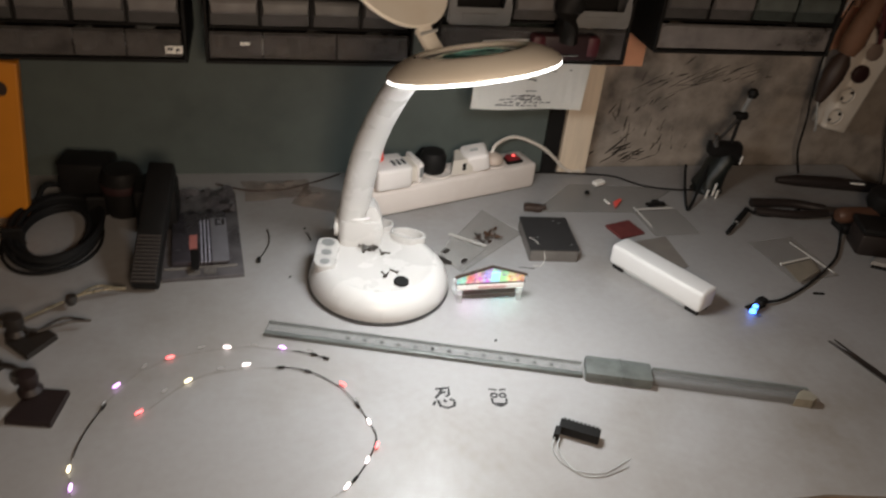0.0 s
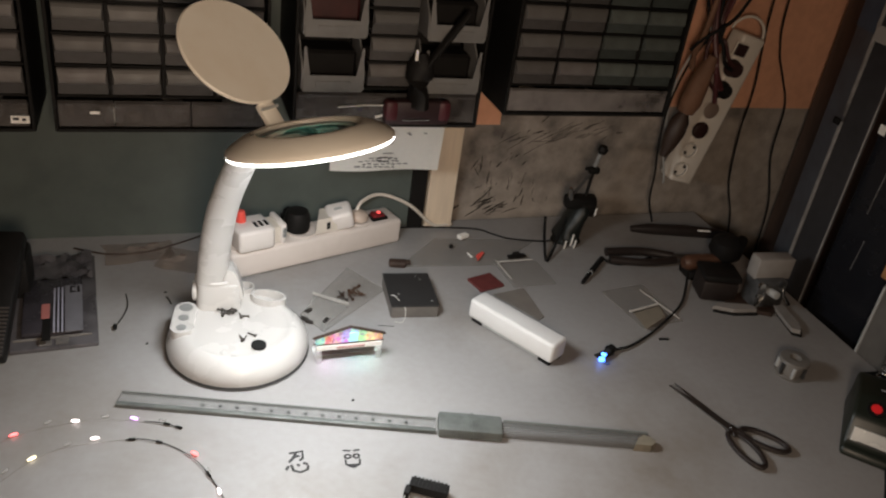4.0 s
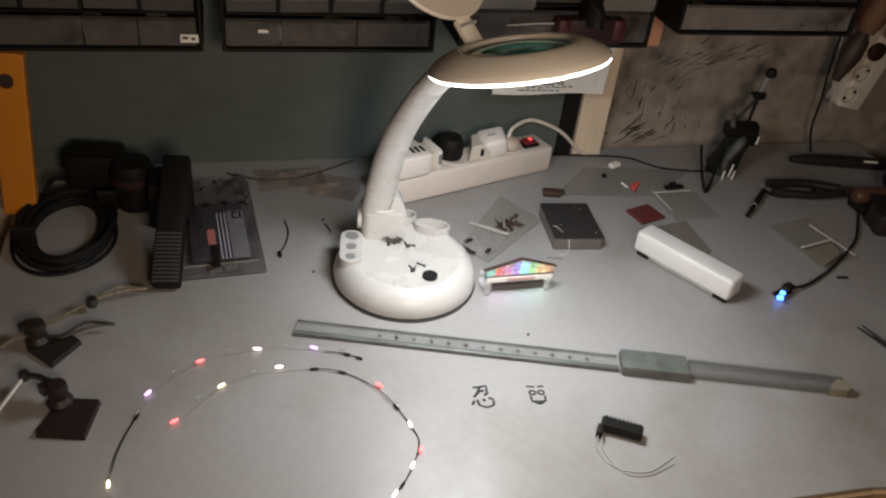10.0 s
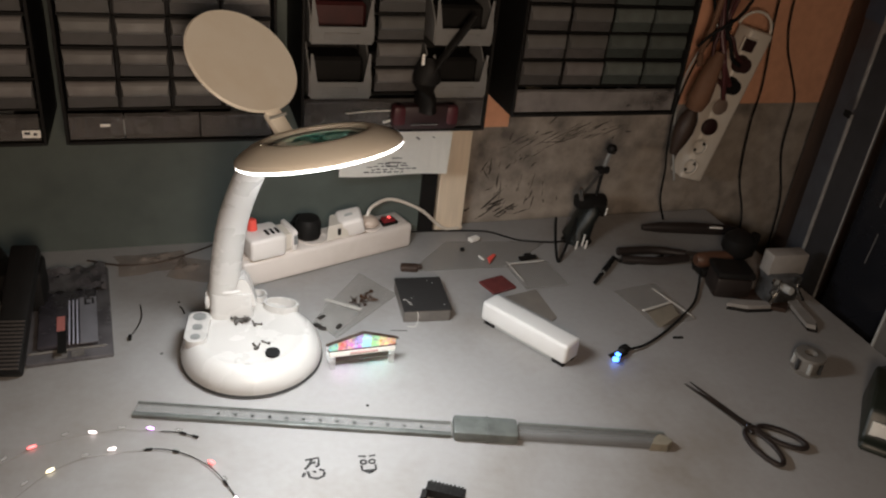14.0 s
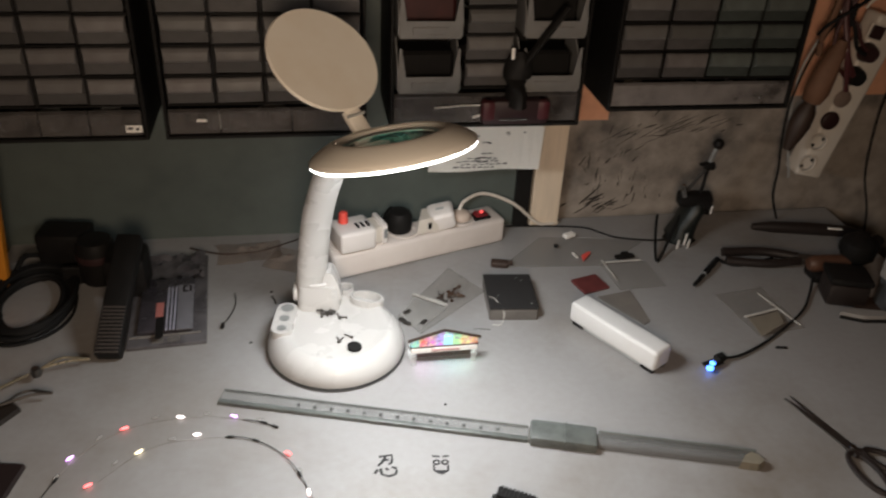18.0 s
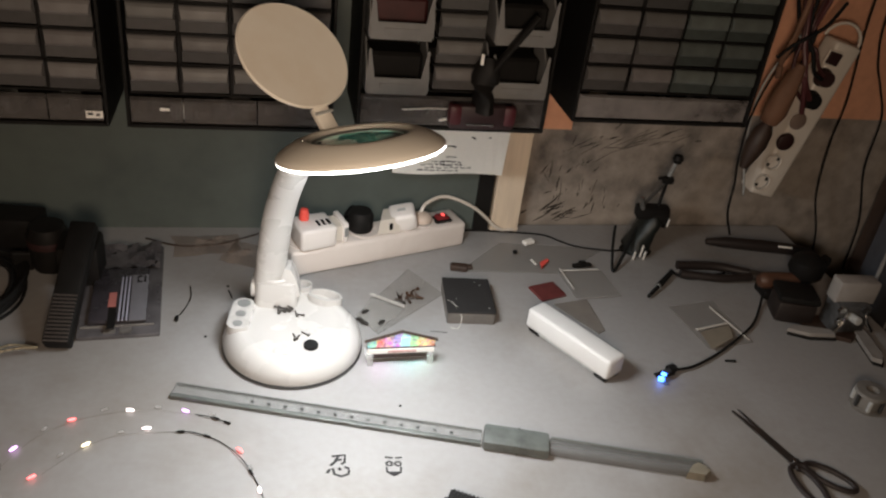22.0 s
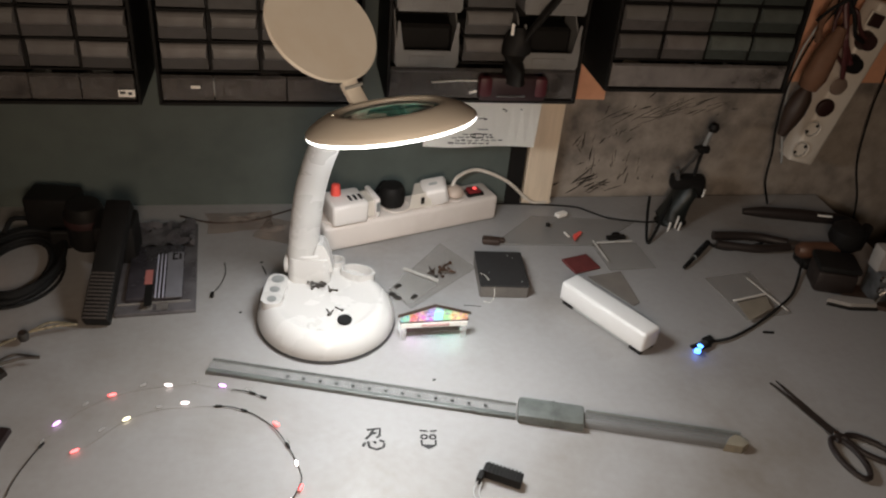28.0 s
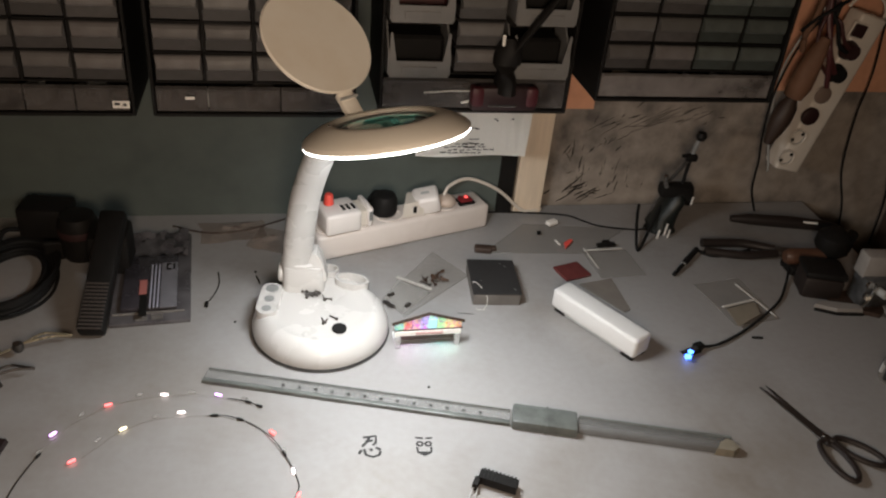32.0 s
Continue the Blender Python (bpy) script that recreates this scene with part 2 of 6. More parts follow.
M_COPPER = mat("thin clear coated wire", (0.36, 0.34, 0.31), 0.3, alpha=0.6)
M_TAN = mat("tan cardboard", (0.25, 0.215, 0.165), 0.8, grain=0.3, scale=50, stain=0.3)
M_FLOOR = mat("brown floor", (0.16, 0.10, 0.06), 0.6, grain=0.4, scale=12, stain=0.5, stain_scale=2)


# ---- mesh helpers ----
def bm_box(sx, sy, sz, c=(0, 0, 0), bevel=0.0, seg=2, m=None, bm=None):
    out = bm or bmesh.new()
    g = bmesh.new()
    bmesh.ops.create_cube(g, size=1, matrix=Matrix.Diagonal((sx, sy, sz, 1)))
    if bevel:
        bmesh.ops.bevel(g, geom=g.edges[:], offset=bevel, segments=seg, affect="EDGES", profile=0.5)
    g.transform(Matrix.Translation(c) @ (m or Matrix()))
    me = bpy.data.meshes.new("t")
    g.to_mesh(me)
    g.free()
    out.from_mesh(me)
    bpy.data.meshes.remove(me)
    return out


def bm_cyl(r, h, c=(0, 0, 0), seg=32, r2=None, bevel=0.0, m=None, bm=None):
    out = bm or bmesh.new()
    g = bmesh.new()
    bmesh.ops.create_cone(g, cap_ends=True, segments=seg, radius1=r, radius2=r if r2 is None else r2, depth=h)
    if bevel:
        rim = [e for e in g.edges if abs(e.verts[0].co.z - e.verts[1].co.z) < 1e-7]
        bmesh.ops.bevel(g, geom=rim, offset=bevel, segments=2, affect="EDGES", profile=0.5)
    g.transform(Matrix.Translation(c) @ (m or Matrix()))
    me = bpy.data.meshes.new("t")
    g.to_mesh(me)
    g.free()
    out.from_mesh(me)
    bpy.data.meshes.remove(me)
    return out


def bm_lathe(profile, seg=48, m=None, bm=None):
    """profile: (radius, height) from the bottom's middle to the top's middle."""
    out = bm or bmesh.new()
    rings = []
    for r, z in profile:
        ring = []
        for k in range(seg if r > 1e-6 else 1):
            a = 2 * math.pi * k / seg
            p = Vector((r * math.cos(a), r * math.sin(a), z))
            ring.append(out.verts.new(m @ p if m else p))
        rings.append(ring)
    for a, b in zip(rings, rings[1:]):
        for k in range(seg):
            q = (k + 1) % seg
            if len(a) == 1 and len(b) == 1:
                continue
            if len(a) == 1:
                out.faces.new((a[0], b[k], b[q])[::-1])
            elif len(b) == 1:
                out.faces.new((a[k], a[q], b[0]))
            else:
                out.faces.new((a[k], a[q], b[q], b[k]))
    return out


def bm_tube(path, r, seg=10, bm=None, flat=1.0, closed=False):
    """A tube along a path; r is one radius or one per point."""
    out = bm or bmesh.new()
    path = [Vector(p) for p in path]
    rs = r if isinstance(r, (list, tuple)) else [r] * len(path)
    rings, n = [], len(path)
    up = Vector((0, 0, 1))
    for i, p in enumerate(path):
        a, b = (path[(i - 1) % n], path[(i + 1) % n]) if closed else (path[max(i - 1, 0)], path[min(i + 1, n - 1)])
        d = (b - a).normalized()
        side = d.cross(up)
        if side.length < 1e-3:
            side = Vector((1, 0, 0))
        side.normalize()
        top = side.cross(d).normalized()
        rings.append([out.verts.new(p + rs[i] * (math.cos(2 * math.pi * k / seg) * side + flat * math.sin(2 * math.pi * k / seg) * top)) for k in range(seg)])
    pairs = list(zip(rings, rings[1:])) + ([(rings[-1], rings[0])] if closed else [])
    for a, b in pairs:
        for k in range(seg):
            out.faces.new((a[k], a[(k + 1) % seg], b[(k + 1) % seg], b[k]))
    if not closed:
        out.faces.new(rings[0][::-1])
        out.faces.new(rings[-1])
    return out


def curve(points, n=8):
    """A smooth line through the points."""
    p = [Vector(q) for q in points]
    p = [2 * p[0] - p[1]] + p + [2 * p[-1] - p[-2]]
    out = []
    for i in range(1, len(p) - 2):
        a, b, c, d = p[i - 1:i + 3]
        for k in range(n):
            t = k / n
            out.append(0.5 * (2 * b + (c - a) * t + (2 * a - 5 * b + 4 * c - d) * t * t + (3 * b - a - 3 * c + d) * t ** 3))
    return out + [p[-2]]


def bm_prism(outline, z0, z1, bm=None, m=None, inset=0.0):
    """An outline in x and y, raised from z0 to z1; inset draws the top in."""
    out = bm or bmesh.new()
    n = len(outline)
    cx, cy = sum(p[0] for p in outline) / n, sum(p[1] for p in outline) / n

    def put(x, y, z):
        p = Vector((x, y, z))
        return out.verts.new(m @ p if m else p)

    lo = [put(x, y, z0) for x, y in outline]
    hi = [put(cx + (x - cx) * (1 - inset), cy + (y - cy) * (1 - inset), z1) for x, y in outline]
    for k in range(n):
        q = (k + 1) % n
        out.faces.new((lo[k], lo[q], hi[q], hi[k]))
    out.faces.new(lo[::-1])
    out.faces.new(hi)
    return out


def rrect(w, h, r, n=5):
    """A rounded rectangle round the origin."""
    out = []
    for cx, cy, a0 in ((w / 2 - r, h / 2 - r, 0), (-w / 2 + r, h / 2 - r, 90), (-w / 2 + r, -h / 2 + r, 180), (w / 2 - r, -h / 2 + r, 270)):
        for k in range(n + 1):
            a = radians(a0 + 90 * k / n)
            out.append((cx + r * math.cos(a), cy + r * math.sin(a)))
    return out


def part(name, bm, material, parent=None, label="", smooth=False, m=None):
    bmesh.ops.recalc_face_normals(bm, faces=bm.faces[:])
    me = bpy.data.meshes.new(name)
    bm.to_mesh(me)
    bm.free()
    me.materials.append(material)
    if smooth:
        me.polygons.foreach_set("use_smooth", [True] * len(me.polygons))
        me.set_sharp_from_angle(angle=radians(38))
    ob = new(name, me)
    if m:
        ob.matrix_basis = m
    if parent:
        ob.parent = parent
    if label:
        ob["label"] = label
    return ob


def share(ob, name, parent, m):
    """One more object on the mesh of ob."""
    o = new(name, ob.data)
    o.parent, o.matrix_basis = parent, m
    return o


def thing(name, m, label, category, group="", kind=""):
    e = new(name)
    e.empty_display_size = 0.02
    e.matrix_basis = m
    return tagged(e, label, category, group, kind)


def solid(name, bm, material, label, category, m=None, smooth=False, kind="", group=""):
    return tagged(part(name, bm, material, None, "", smooth, m), label, category, group, kind)


# ---- the setting ----
X0, X1, Y0, YW = -0.485, 0.80, -0.155, 0.497
table = thing("workbench", pose(0, 0, 0), "pale grey laminate workbench top with worn scratched surface", "table", kind="structure")
FRONT = [(X0, Y0), (0.34, Y0 - 0.006), (0.44, Y0 - 0.022), (0.62, Y0 - 0.045), (X1, Y0 - 0.062)]
part("tabletop", bm_prism(FRONT + [(X1, YW), (X0, YW)], -0.012, 0.0), M_TABLE, table)
part("core", bm_prism(FRONT + [(X1, YW), (X0, YW)], -0.028, -0.0125), M_TABLE_EDGE, table, "brown chipboard core")
for (ax, ay), (bx, by) in zip(FRONT, FRONT[1:]):
    n = max(1, round((bx - ax) / 0.17))
    for k in range(n):
        px, qx = ax + (bx - ax) * k / n, ax + (bx - ax) * (k + 1) / n
        py, qy = ay + (by - ay) * k / n, ay + (by - ay) * (k + 1) / n
        part("edge_board", bm_prism([(px + 0.0006, py - 0.006), (qx - 0.0006, qy - 0.006), (qx - 0.0006, qy - 0.0005), (px + 0.0006, py - 0.0005)], -0.055, -0.002 - random.uniform(0, 0.002)), M_TABLE_EDGE, table, "brown board edge")
for x in (X0 + 0.04, X1 - 0.04):
    for y in (Y0 + 0.05, YW - 0.05):
        part("leg", bm_box(0.05, 0.05, 0.72, (x, y, -0.389), 0.003), M_TABLE_EDGE, table)
solid("floor", bm_box(4.4, 4.4, 0.05, (0.2, -1.0, -0.775)), M_FLOOR, "brown floor in deep shade", "floor", kind="structure")
solid("ceiling", bm_box(4.4, 4.4, 0.05, (0.2, -1.0, 1.78)), M_ROOM, "plain dim ceiling", "ceiling", kind="structure")
solid("wall_north", bm_box(4.4, 0.12, 2.55, (0.2, YW + 0.07, 0.5)), M_CONC, "stained grey concrete wall behind the bench", "wall", kind="structure")
solid("wall_west", bm_box(0.1, 3.2, 2.55, (-2.0, -1.1, 0.5)), M_ROOM, "plain dim side wall", "wall", kind="structure")
solid("wall_east", bm_box(0.1, 3.2, 2.55, (2.4, -1.1, 0.5)), M_ROOM, "plain dim side wall", "wall", kind="structure")
solid("wall_south", bm_box(4.4, 0.1, 2.55, (0.2, -3.2, 0.5)), M_ROOM, "plain dim wall behind the camera", "wall", kind="structure")
solid("orange_wall_band", bm_box(2.0, 0.006, 1.5, (1.2 + 0.13, YW + 0.007, 0.2 + 0.75)), M_ORANGE, "orange paint on the upper wall", "wall", kind="structure")
solid("back_board", bm_box(0.80, 0.012, 0.62, (-0.125, YW - 0.006, 0.29), 0.001), M_GREEN, "grey green painted board against the wall", "board", kind="structure")
solid("post", bm_box(0.045, 0.022, 0.26, (0.2995, YW - 0.011, 0.13), 0.0015), M_POST, "pale bare pine post standing against the wall", "post", kind="structure")

# ---- parts cabinets on the wall ----
YC = 0.357          # their front
PITCH = 0.0365


def run_profile(prof, w, bm=None):
    """A profile in y and z, drawn out along x."""
    bm = bm or bmesh.new()
    a = [bm.verts.new((-w / 2, y, z)) for y, z in prof]
    b = [bm.verts.new((w / 2, y, z)) for y, z in prof]
    for k in range(len(prof)):
        q = (k + 1) % len(prof)
        bm.faces.new((a[k], b[k], b[q], a[q]))
    bm.faces.new(a[::-1])
    bm.faces.new(b)
    return bm


def drawer_mesh(w, h):
    """A drawer's front: a flat lower face, with the tray behind it."""
    bm = run_profile([(0, 0.0015), (0, h * 0.975), (0.0025, h * 0.975), (0.0025, 0.0015)], w)
    bm_box(w, 0.05, 0.002, (0, 0.0275, 0.0025), bm=bm)
    return bm


def pull_mesh(w, h):
    """The sloping hood of the pull over the upper half of the front."""
    bm = run_profile([(-0.0002, h * 0.43), (-0.0040, h * 0.455), (-0.0056, h * 0.50), (-0.0058, h * 0.58), (-0.0052, h * 0.70), (-0.0040, h * 0.83), (-0.0022, h * 0.93), (-0.0002, h * 0.97)], w * 0.99)
    for v in bm.verts:      # the hood's ends are drawn in and rounded
        v.co.x -= math.copysign(0.0020 * (abs(v.co.y) / 0.0058) ** 2, v.co.x)
    return bm


def shell(cab, w, h, rows, cols, x0=0.0, base=0.0):
    part("shell_side", bm_box(0.004, 0.135, h, (0.002, 0.0675, h / 2), 0.0008, 1), M_BLACK, cab)
    part("shell_side", bm_box(0.004, 0.135, h, (w - 0.002, 0.0675, h / 2), 0.0008, 1), M_BLACK, cab)
    part("shell_back", bm_box(w - 0.009, 0.003, h - 0.009, (w / 2, 0.133, h / 2)), M_BLACK, cab)
    part("shell_base", bm_box(w - 0.0085, 0.134, 0.004, (w / 2, 0.067, 0.002)), M_BLACK, cab)
    part("shell_top", bm_box(w - 0.0085, 0.134, 0.004, (w / 2, 0.067, h - 0.002)), M_BLACK, cab)


def wide_drawer(cab, x, w, h, seed, front):
    """A full-width clear drawer with odds and ends lying behind its front."""
    d = part("wide_drawer", run_profile([(0, 0.002), (0, h * 0.93), (0.002, h * 0.93), (0.002, 0.002)], w), front, cab, "clear wide drawer", m=pose(x + w / 2, 0.003, 0.004))
    part("tray", bm_box(w - 0.003, 0.10, 0.002, (0, 0.054, 0.002)), M_BLACK, d)
    part("pull", run_profile([(-0.0002, h * 0.82), (-0.004, h * 0.84), (-0.005, h * 0.89), (-0.0002, h * 0.93)], w * 0.98), front, d)
    rnd = random.Random(seed)
    tones = [M_GREY, M_DGREY, M_TAN, M_BROWN, M_GREYL, M_BLACK, M_FOIL, M_BROWN2]
    for k in range(round(w / 0.011)):
        sx, sz = rnd.uniform(0.008, 0.026), rnd.uniform(0.006, 0.022)
        part("odd_part", bm_box(sx, rnd.uniform(0.008, 0.02), sz, (0, 0, sz / 2), 0.002, 1), rnd.choice(tones), d, m=pose(rnd.uniform(-0.46, 0.46) * w, rnd.uniform(0.014, 0.05), 0.003, 0, rnd.uniform(-12, 12), rnd.uniform(-40, 40)))


def drawers(cab, xs, zs, w, h, greenish=()):
    """A grid of drawers with pulls, at the given left edges and heights; the named columns are of greenish plastic."""
    first = {}
    for z in zs:
        for col, x in enumerate(xs):
            g = col in greenish
            m = pose(x + w / 2 + random.uniform(-0.0006, 0.0006), 0.004 + abs(random.gauss(0, 0.0022)), z + 0.002, 0, random.uniform(-0.5, 0.5), random.uniform(-1.2, 1.2))
            if g not in first:
                d = part("drawer", drawer_mesh(w - 0.0050, h - 0.0028), M_DRAWERG if g else M_DRAWER, cab, "greenish clouded drawer" if g else "", m=m)
                first[g] = d, part("pull", pull_mesh(w - 0.0050, h - 0.0028), M_PULLG_LIT if g else M_PULL_LIT, d)
            else:
                d = share(first[g][0], "drawer", cab, m)
                share(first[g][1], "pull", d, Matrix())
    # thin shelves and dividers between them
    for z in zs:
        part("shelf", bm_box(w * len(xs) - 0.001, 0.12, 0.0022, (xs[0] + w * len(xs) / 2, 0.068, z)), M_BLACK, cab)
    for x in xs[1:]:
        part("divider", bm_box(0.0034, 0.12, zs[-1] - zs[0] + h - 0.003, (x, 0.068, (zs[0] + zs[-1] + h) / 2)), M_BLACK, cab)


def drawer_cabinet(x, z, w, label, wide, greenish=()):
    cab = thing("drawer_cabinet", pose(x, YC, z), label, "drawer cabinet", "parts cabinets on the wall")
    n = 8
    shell(cab, w, 0.04 + n * PITCH + 0.006, n, 4)
    cw = (w - 0.010) / 4
    drawers(cab, [0.005 + k * cw for k in range(4)], [0.041 + k * PITCH for k in range(n)], cw, PITCH, greenish)
    at = 0.005
    for q, share_of in enumerate(wide):
        ww = (w - 0.010) * share_of
        wide_drawer(cab, at, ww - 0.0015, 0.036, round(1000 * x) + q, M_WINDOW if greenish else M_MURKY)
        at += ww
    return cab


drawer_cabinet(-0.493, 0.2135, 0.243, "black parts cabinet with clouded clear drawers", (0.5, 0.24, 0.26))
drawer_cabinet(-0.230, 0.2135, 0.243, "black parts cabinet with clouded clear drawers beside the lamp", (0.26, 0.37, 0.37))
drawer_cabinet(0.327, 0.239, 0.257, "black parts cabinet with clouded clear drawers by the power strip", (1.0,), (2, 3))

mid = thing("bin_cabinet", pose(0.042, YC, 0.221), "black parts cabinet with open grey bins and small drawers", "bin cabinet", "parts cabinets on the wall")
shell(mid, 0.248, 0.345, 8, 3)


def bin_meshes(w, h, d=0.07):
    front = bmesh.new()
    bm_box(w * 0.86, 0.002, h * 0.32, (0, -0.012, h * 0.18), 0.0005, 1, bm=front)
    bm_box(w * 0.86, d, 0.002, (0, d / 2 - 0.012, 0.004), bm=front)
    bm_box(w * 0.5, 0.0012, h * 0.13, (0, -0.0133, h * 0.17), 0.0004, 1, bm=front)
    for q in (-1, 1):       # the tapering front edges of the two side walls
        bm_prism([(q * w * 0.43, h * 0.33), (q * w * 0.43, h * 0.86), (q * w * 0.40, h * 0.88), (q * w * 0.33, h * 0.33)], -0.001, 0.001, bm=front, m=pose(0, -0.012, 0, 90, 0, 0))
    side = bmesh.new()
    for s in (1,):
        x = 0
        y0 = -0.012
        pts = [(y0, 0.004), (y0, h * 0.40), (y0 + 0.004, h * 0.52), (0.022, h * 0.92), (d - 0.012, h * 0.92), (d - 0.012, 0.004)]
        a = [side.verts.new((x - 0.001, p[0], p[1])) for p in pts]
        b = [side.verts.new((x + 0.001, p[0], p[1])) for p in pts]
        for k in range(len(pts)):
            q = (k + 1) % len(pts)
            side.faces.new((a[k], b[k], b[q], a[q]))
        side.faces.new(a[::-1])
        side.faces.new(b)
    return front, side


first_bin = None
for x in (0.046, 0.199):
    for k in range(4):
        m = pose(x, 0.0, 0.050 + k * 0.068)
        if first_bin is None:
            f, s = bin_meshes(0.086, 0.066)
            b = part("bin", f, M_BIN, mid, "open light grey bin", m=m)
            first_bin = b, part("bin_side", s, M_BIN, b, m=pose(-0.044 * 0.86, 0, 0))
            share(first_bin[1], "bin_side", b, pose(0.044 * 0.86, 0, 0))
        else:
            b = share(first_bin[0], "bin", mid, m)
            for sx in (-1, 1):
                share(first_bin[1], "bin_side", b, pose(sx * 0.044 * 0.86, 0, 0))
drawers(mid, [0.0915], [0.050 + k * 0.034 for k in range(8)], 0.063, 0.034)
wide_drawer(mid, 0.005, 0.238, 0.044, 5, M_MURKY)
# black blocks and sheets stand in for the bins' shade; one lot is red
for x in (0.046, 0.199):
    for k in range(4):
        part("bin_fill", bm_box(0.070, 0.045, 0.040, (x, 0.040, 0.050 + k * 0.068 + 0.024), 0.004, 1), mat("dull dark red lot", (0.065, 0.013, 0.013), 0.5, grain=0.6, scale=60) if (x < 0.1 and k == 1) else M_BLACK, mid, "block filling a bin, black ones in place of shade")
        part("shade_backing", bm_box(0.074, 0.003, 0.064, (x, 0.072, 0.050 + k * 0.068 + 0.034)), M_BLACK, mid)

# ---- the magnifier lamp ----
LB = Vector((-0.037, 0.203, 0))
lamp = thing("magnifier_lamp", Matrix.Translation(LB), "white plastic magnifier desk lamp, switched on, with its lens cover raised", "desk lamp")
part("base", bm_lathe([(0, 0), (0.077, 0), (0.0825, 0.004), (0.0832, 0.010), (0.0812, 0.0178), (0.0765, 0.0250), (0.0705, 0.0302), (0.0655, 0.0325), (0.0620, 0.0328), (0.0585, 0.0316), (0.0545, 0.0303), (0.050, 0.0300), (0, 0.0300)], 96), M_WHITE, lamp, "round white base with a shallow dished top", True)
# the dark ring stands in for the shadow gap under the base
part("shadow_ring", bm_lathe([(0.070, -0.0005), (0.0815, -0.0005), (0.084, 0.002), (0.0825, 0.005), (0.07, 0.004), (0.070, -0.0005)], 72), M_DGREY, lamp, "charcoal ring for the shadow gap under the base", True)


def cup(r, h, w=0.0018, sx=1.0):
    return bm_lathe([(0, 0), (r, 0), (r, h), (r - w, h), (r - w, 0.004), (0, 0.004)], 32, Matrix.Diagonal((sx, 1, 1, 1)))


part("oval_cup", cup(0.0126, 0.026, sx=1.75), M_WHITE, lamp, "open oval white cup", True, pose(0.041, 0.048, 0.014, 0, 0, -22))
part("oval_cup", cup(0.0100, 0.028, sx=1.12), M_WHITE, lamp, "open oval white cup", True, pose(0.015, 0.073, 0.012, 0, 0, -12))
ear = part("pen_holder", bm_prism([(x, y) for x, y in rrect(0.027, 0.067, 0.0132, 8)], 0.0, 0.034, inset=0.06), M_WHITE, lamp, "raised white ear with three round holes", True, pose(-0.0615, 0.0165, 0.003, 0, 0, -10))
# flat discs; the shade in the holes is put into their grey
for y, r in ((0.0205, 0.0080), (-0.001, 0.0060), (-0.0205, 0.0058)):
    part("hole", bm_cyl(r, 0.0010, (0, 0, 0), 24), M_GREY, ear, "grey disc for a shaded round hole", m=pose(0, y, 0.0338))
knuckle = part("hinge_block", bm_prism([(p[0], p[1]) for p in rrect(0.054, 0.036, 0.010, 6)], 0.0, 0.044, inset=0.06), M_WHITE, lamp, "", True, pose(-0.019, 0.051, 0.018, -4, 0, -6))
part("hinge_cap", bm_cyl(0.0125, 0.007, bevel=0.0018, seg=24), M_WHITE, knuckle, "", True, pose(-0.0275, 0.002, 0.029, 0, 90, 0))
part("cap_bolt", bm_cyl(0.0045, 0.002, bevel=0.0006, seg=16), M_GREY, knuckle, "dark bolt in the hinge cap", True, pose(-0.0313, 0.002, 0.029, 0, 90, 0))
part("hinge_lug", bm_prism([(-0.012, 0.0), (0.016, 0.0), (0.0135, 0.014), (0.008, 0.030), (0.003, 0.037), (-0.003, 0.038), (-0.007, 0.026)], -0.013, 0.013), M_WHITE, knuckle, "raised white hinge lug", True, pose(0.0135, 0.000, 0.026, 90, 0, 0))
part("hinge_collar", bm_lathe([(0.0205, 0.0), (0.0225, 0.002), (0.0225, 0.010), (0.0205, 0.012)], 32, Matrix.Diagonal((1.08, 0.82, 1, 1))), M_WHITE, knuckle, "", True, pose(-0.004, 0.002, 0.040, 8, 0, 0))
arm = curve([(-0.0265, 0.054, 0.046), (-0.0245, 0.045, 0.10), (-0.0172, 0.011, 0.18), (-0.0055, -0.044, 0.255), (0.005, -0.102, 0.312)], 8)
part("arm", bm_tube(arm, [0.0200 - 0.0046 * k / len(arm) for k in range(len(arm))], 24, flat=0.62), M_WHITE, lamp, "curved white arm", True)
HC = Vector((0.0149, 0.0765, 0.3202))        # the middle of the head's rim
HT = Matrix.Translation(HC - LB) @ Euler((radians(-14.7), radians(-9.2), 0)).to_matrix().to_4x4()
HN = HT.to_3x3() @ Vector((0, 0, 1))
part("head", bm_lathe([(0.0466, 0.004), (0.049, -0.0015), (0.068, -0.0025), (0.0762, -0.0012), (0.0776, 0.0006), (0.0772, 0.0028), (0.0745, 0.0056), (0.0690, 0.0093), (0.0630, 0.0124), (0.0570, 0.0148), (0.0525, 0.0161), (0.0492, 0.0164), (0.0472, 0.0154), (0.0466, 0.0132), (0.0466, 0.004)], 96, HT), M_LID, lamp, "cream ring shaped lamp head", True)
part("light_ring", bm_lathe([(0.049, -0.0020), (0.0685, -0.0038), (0.0756, -0.0030), (0.0770, -0.0016), (0.0769, -0.0005), (0.060, -0.0022), (0.049, -0.0020)], 96, HT), M_RING, lamp, "glowing white led ring", True)
part("lens", bm_lathe([(0, 0.0020), (0.016, 0.0028), (0.032, 0.0050), (0.0456, 0.0086), (0.0456, 0.0100), (0.040, 0.0116), (0.032, 0.0130), (0.016, 0.0146), (0, 0.0150)], 64, HT), M_LENS, lamp, "green tinted magnifying lens", True)
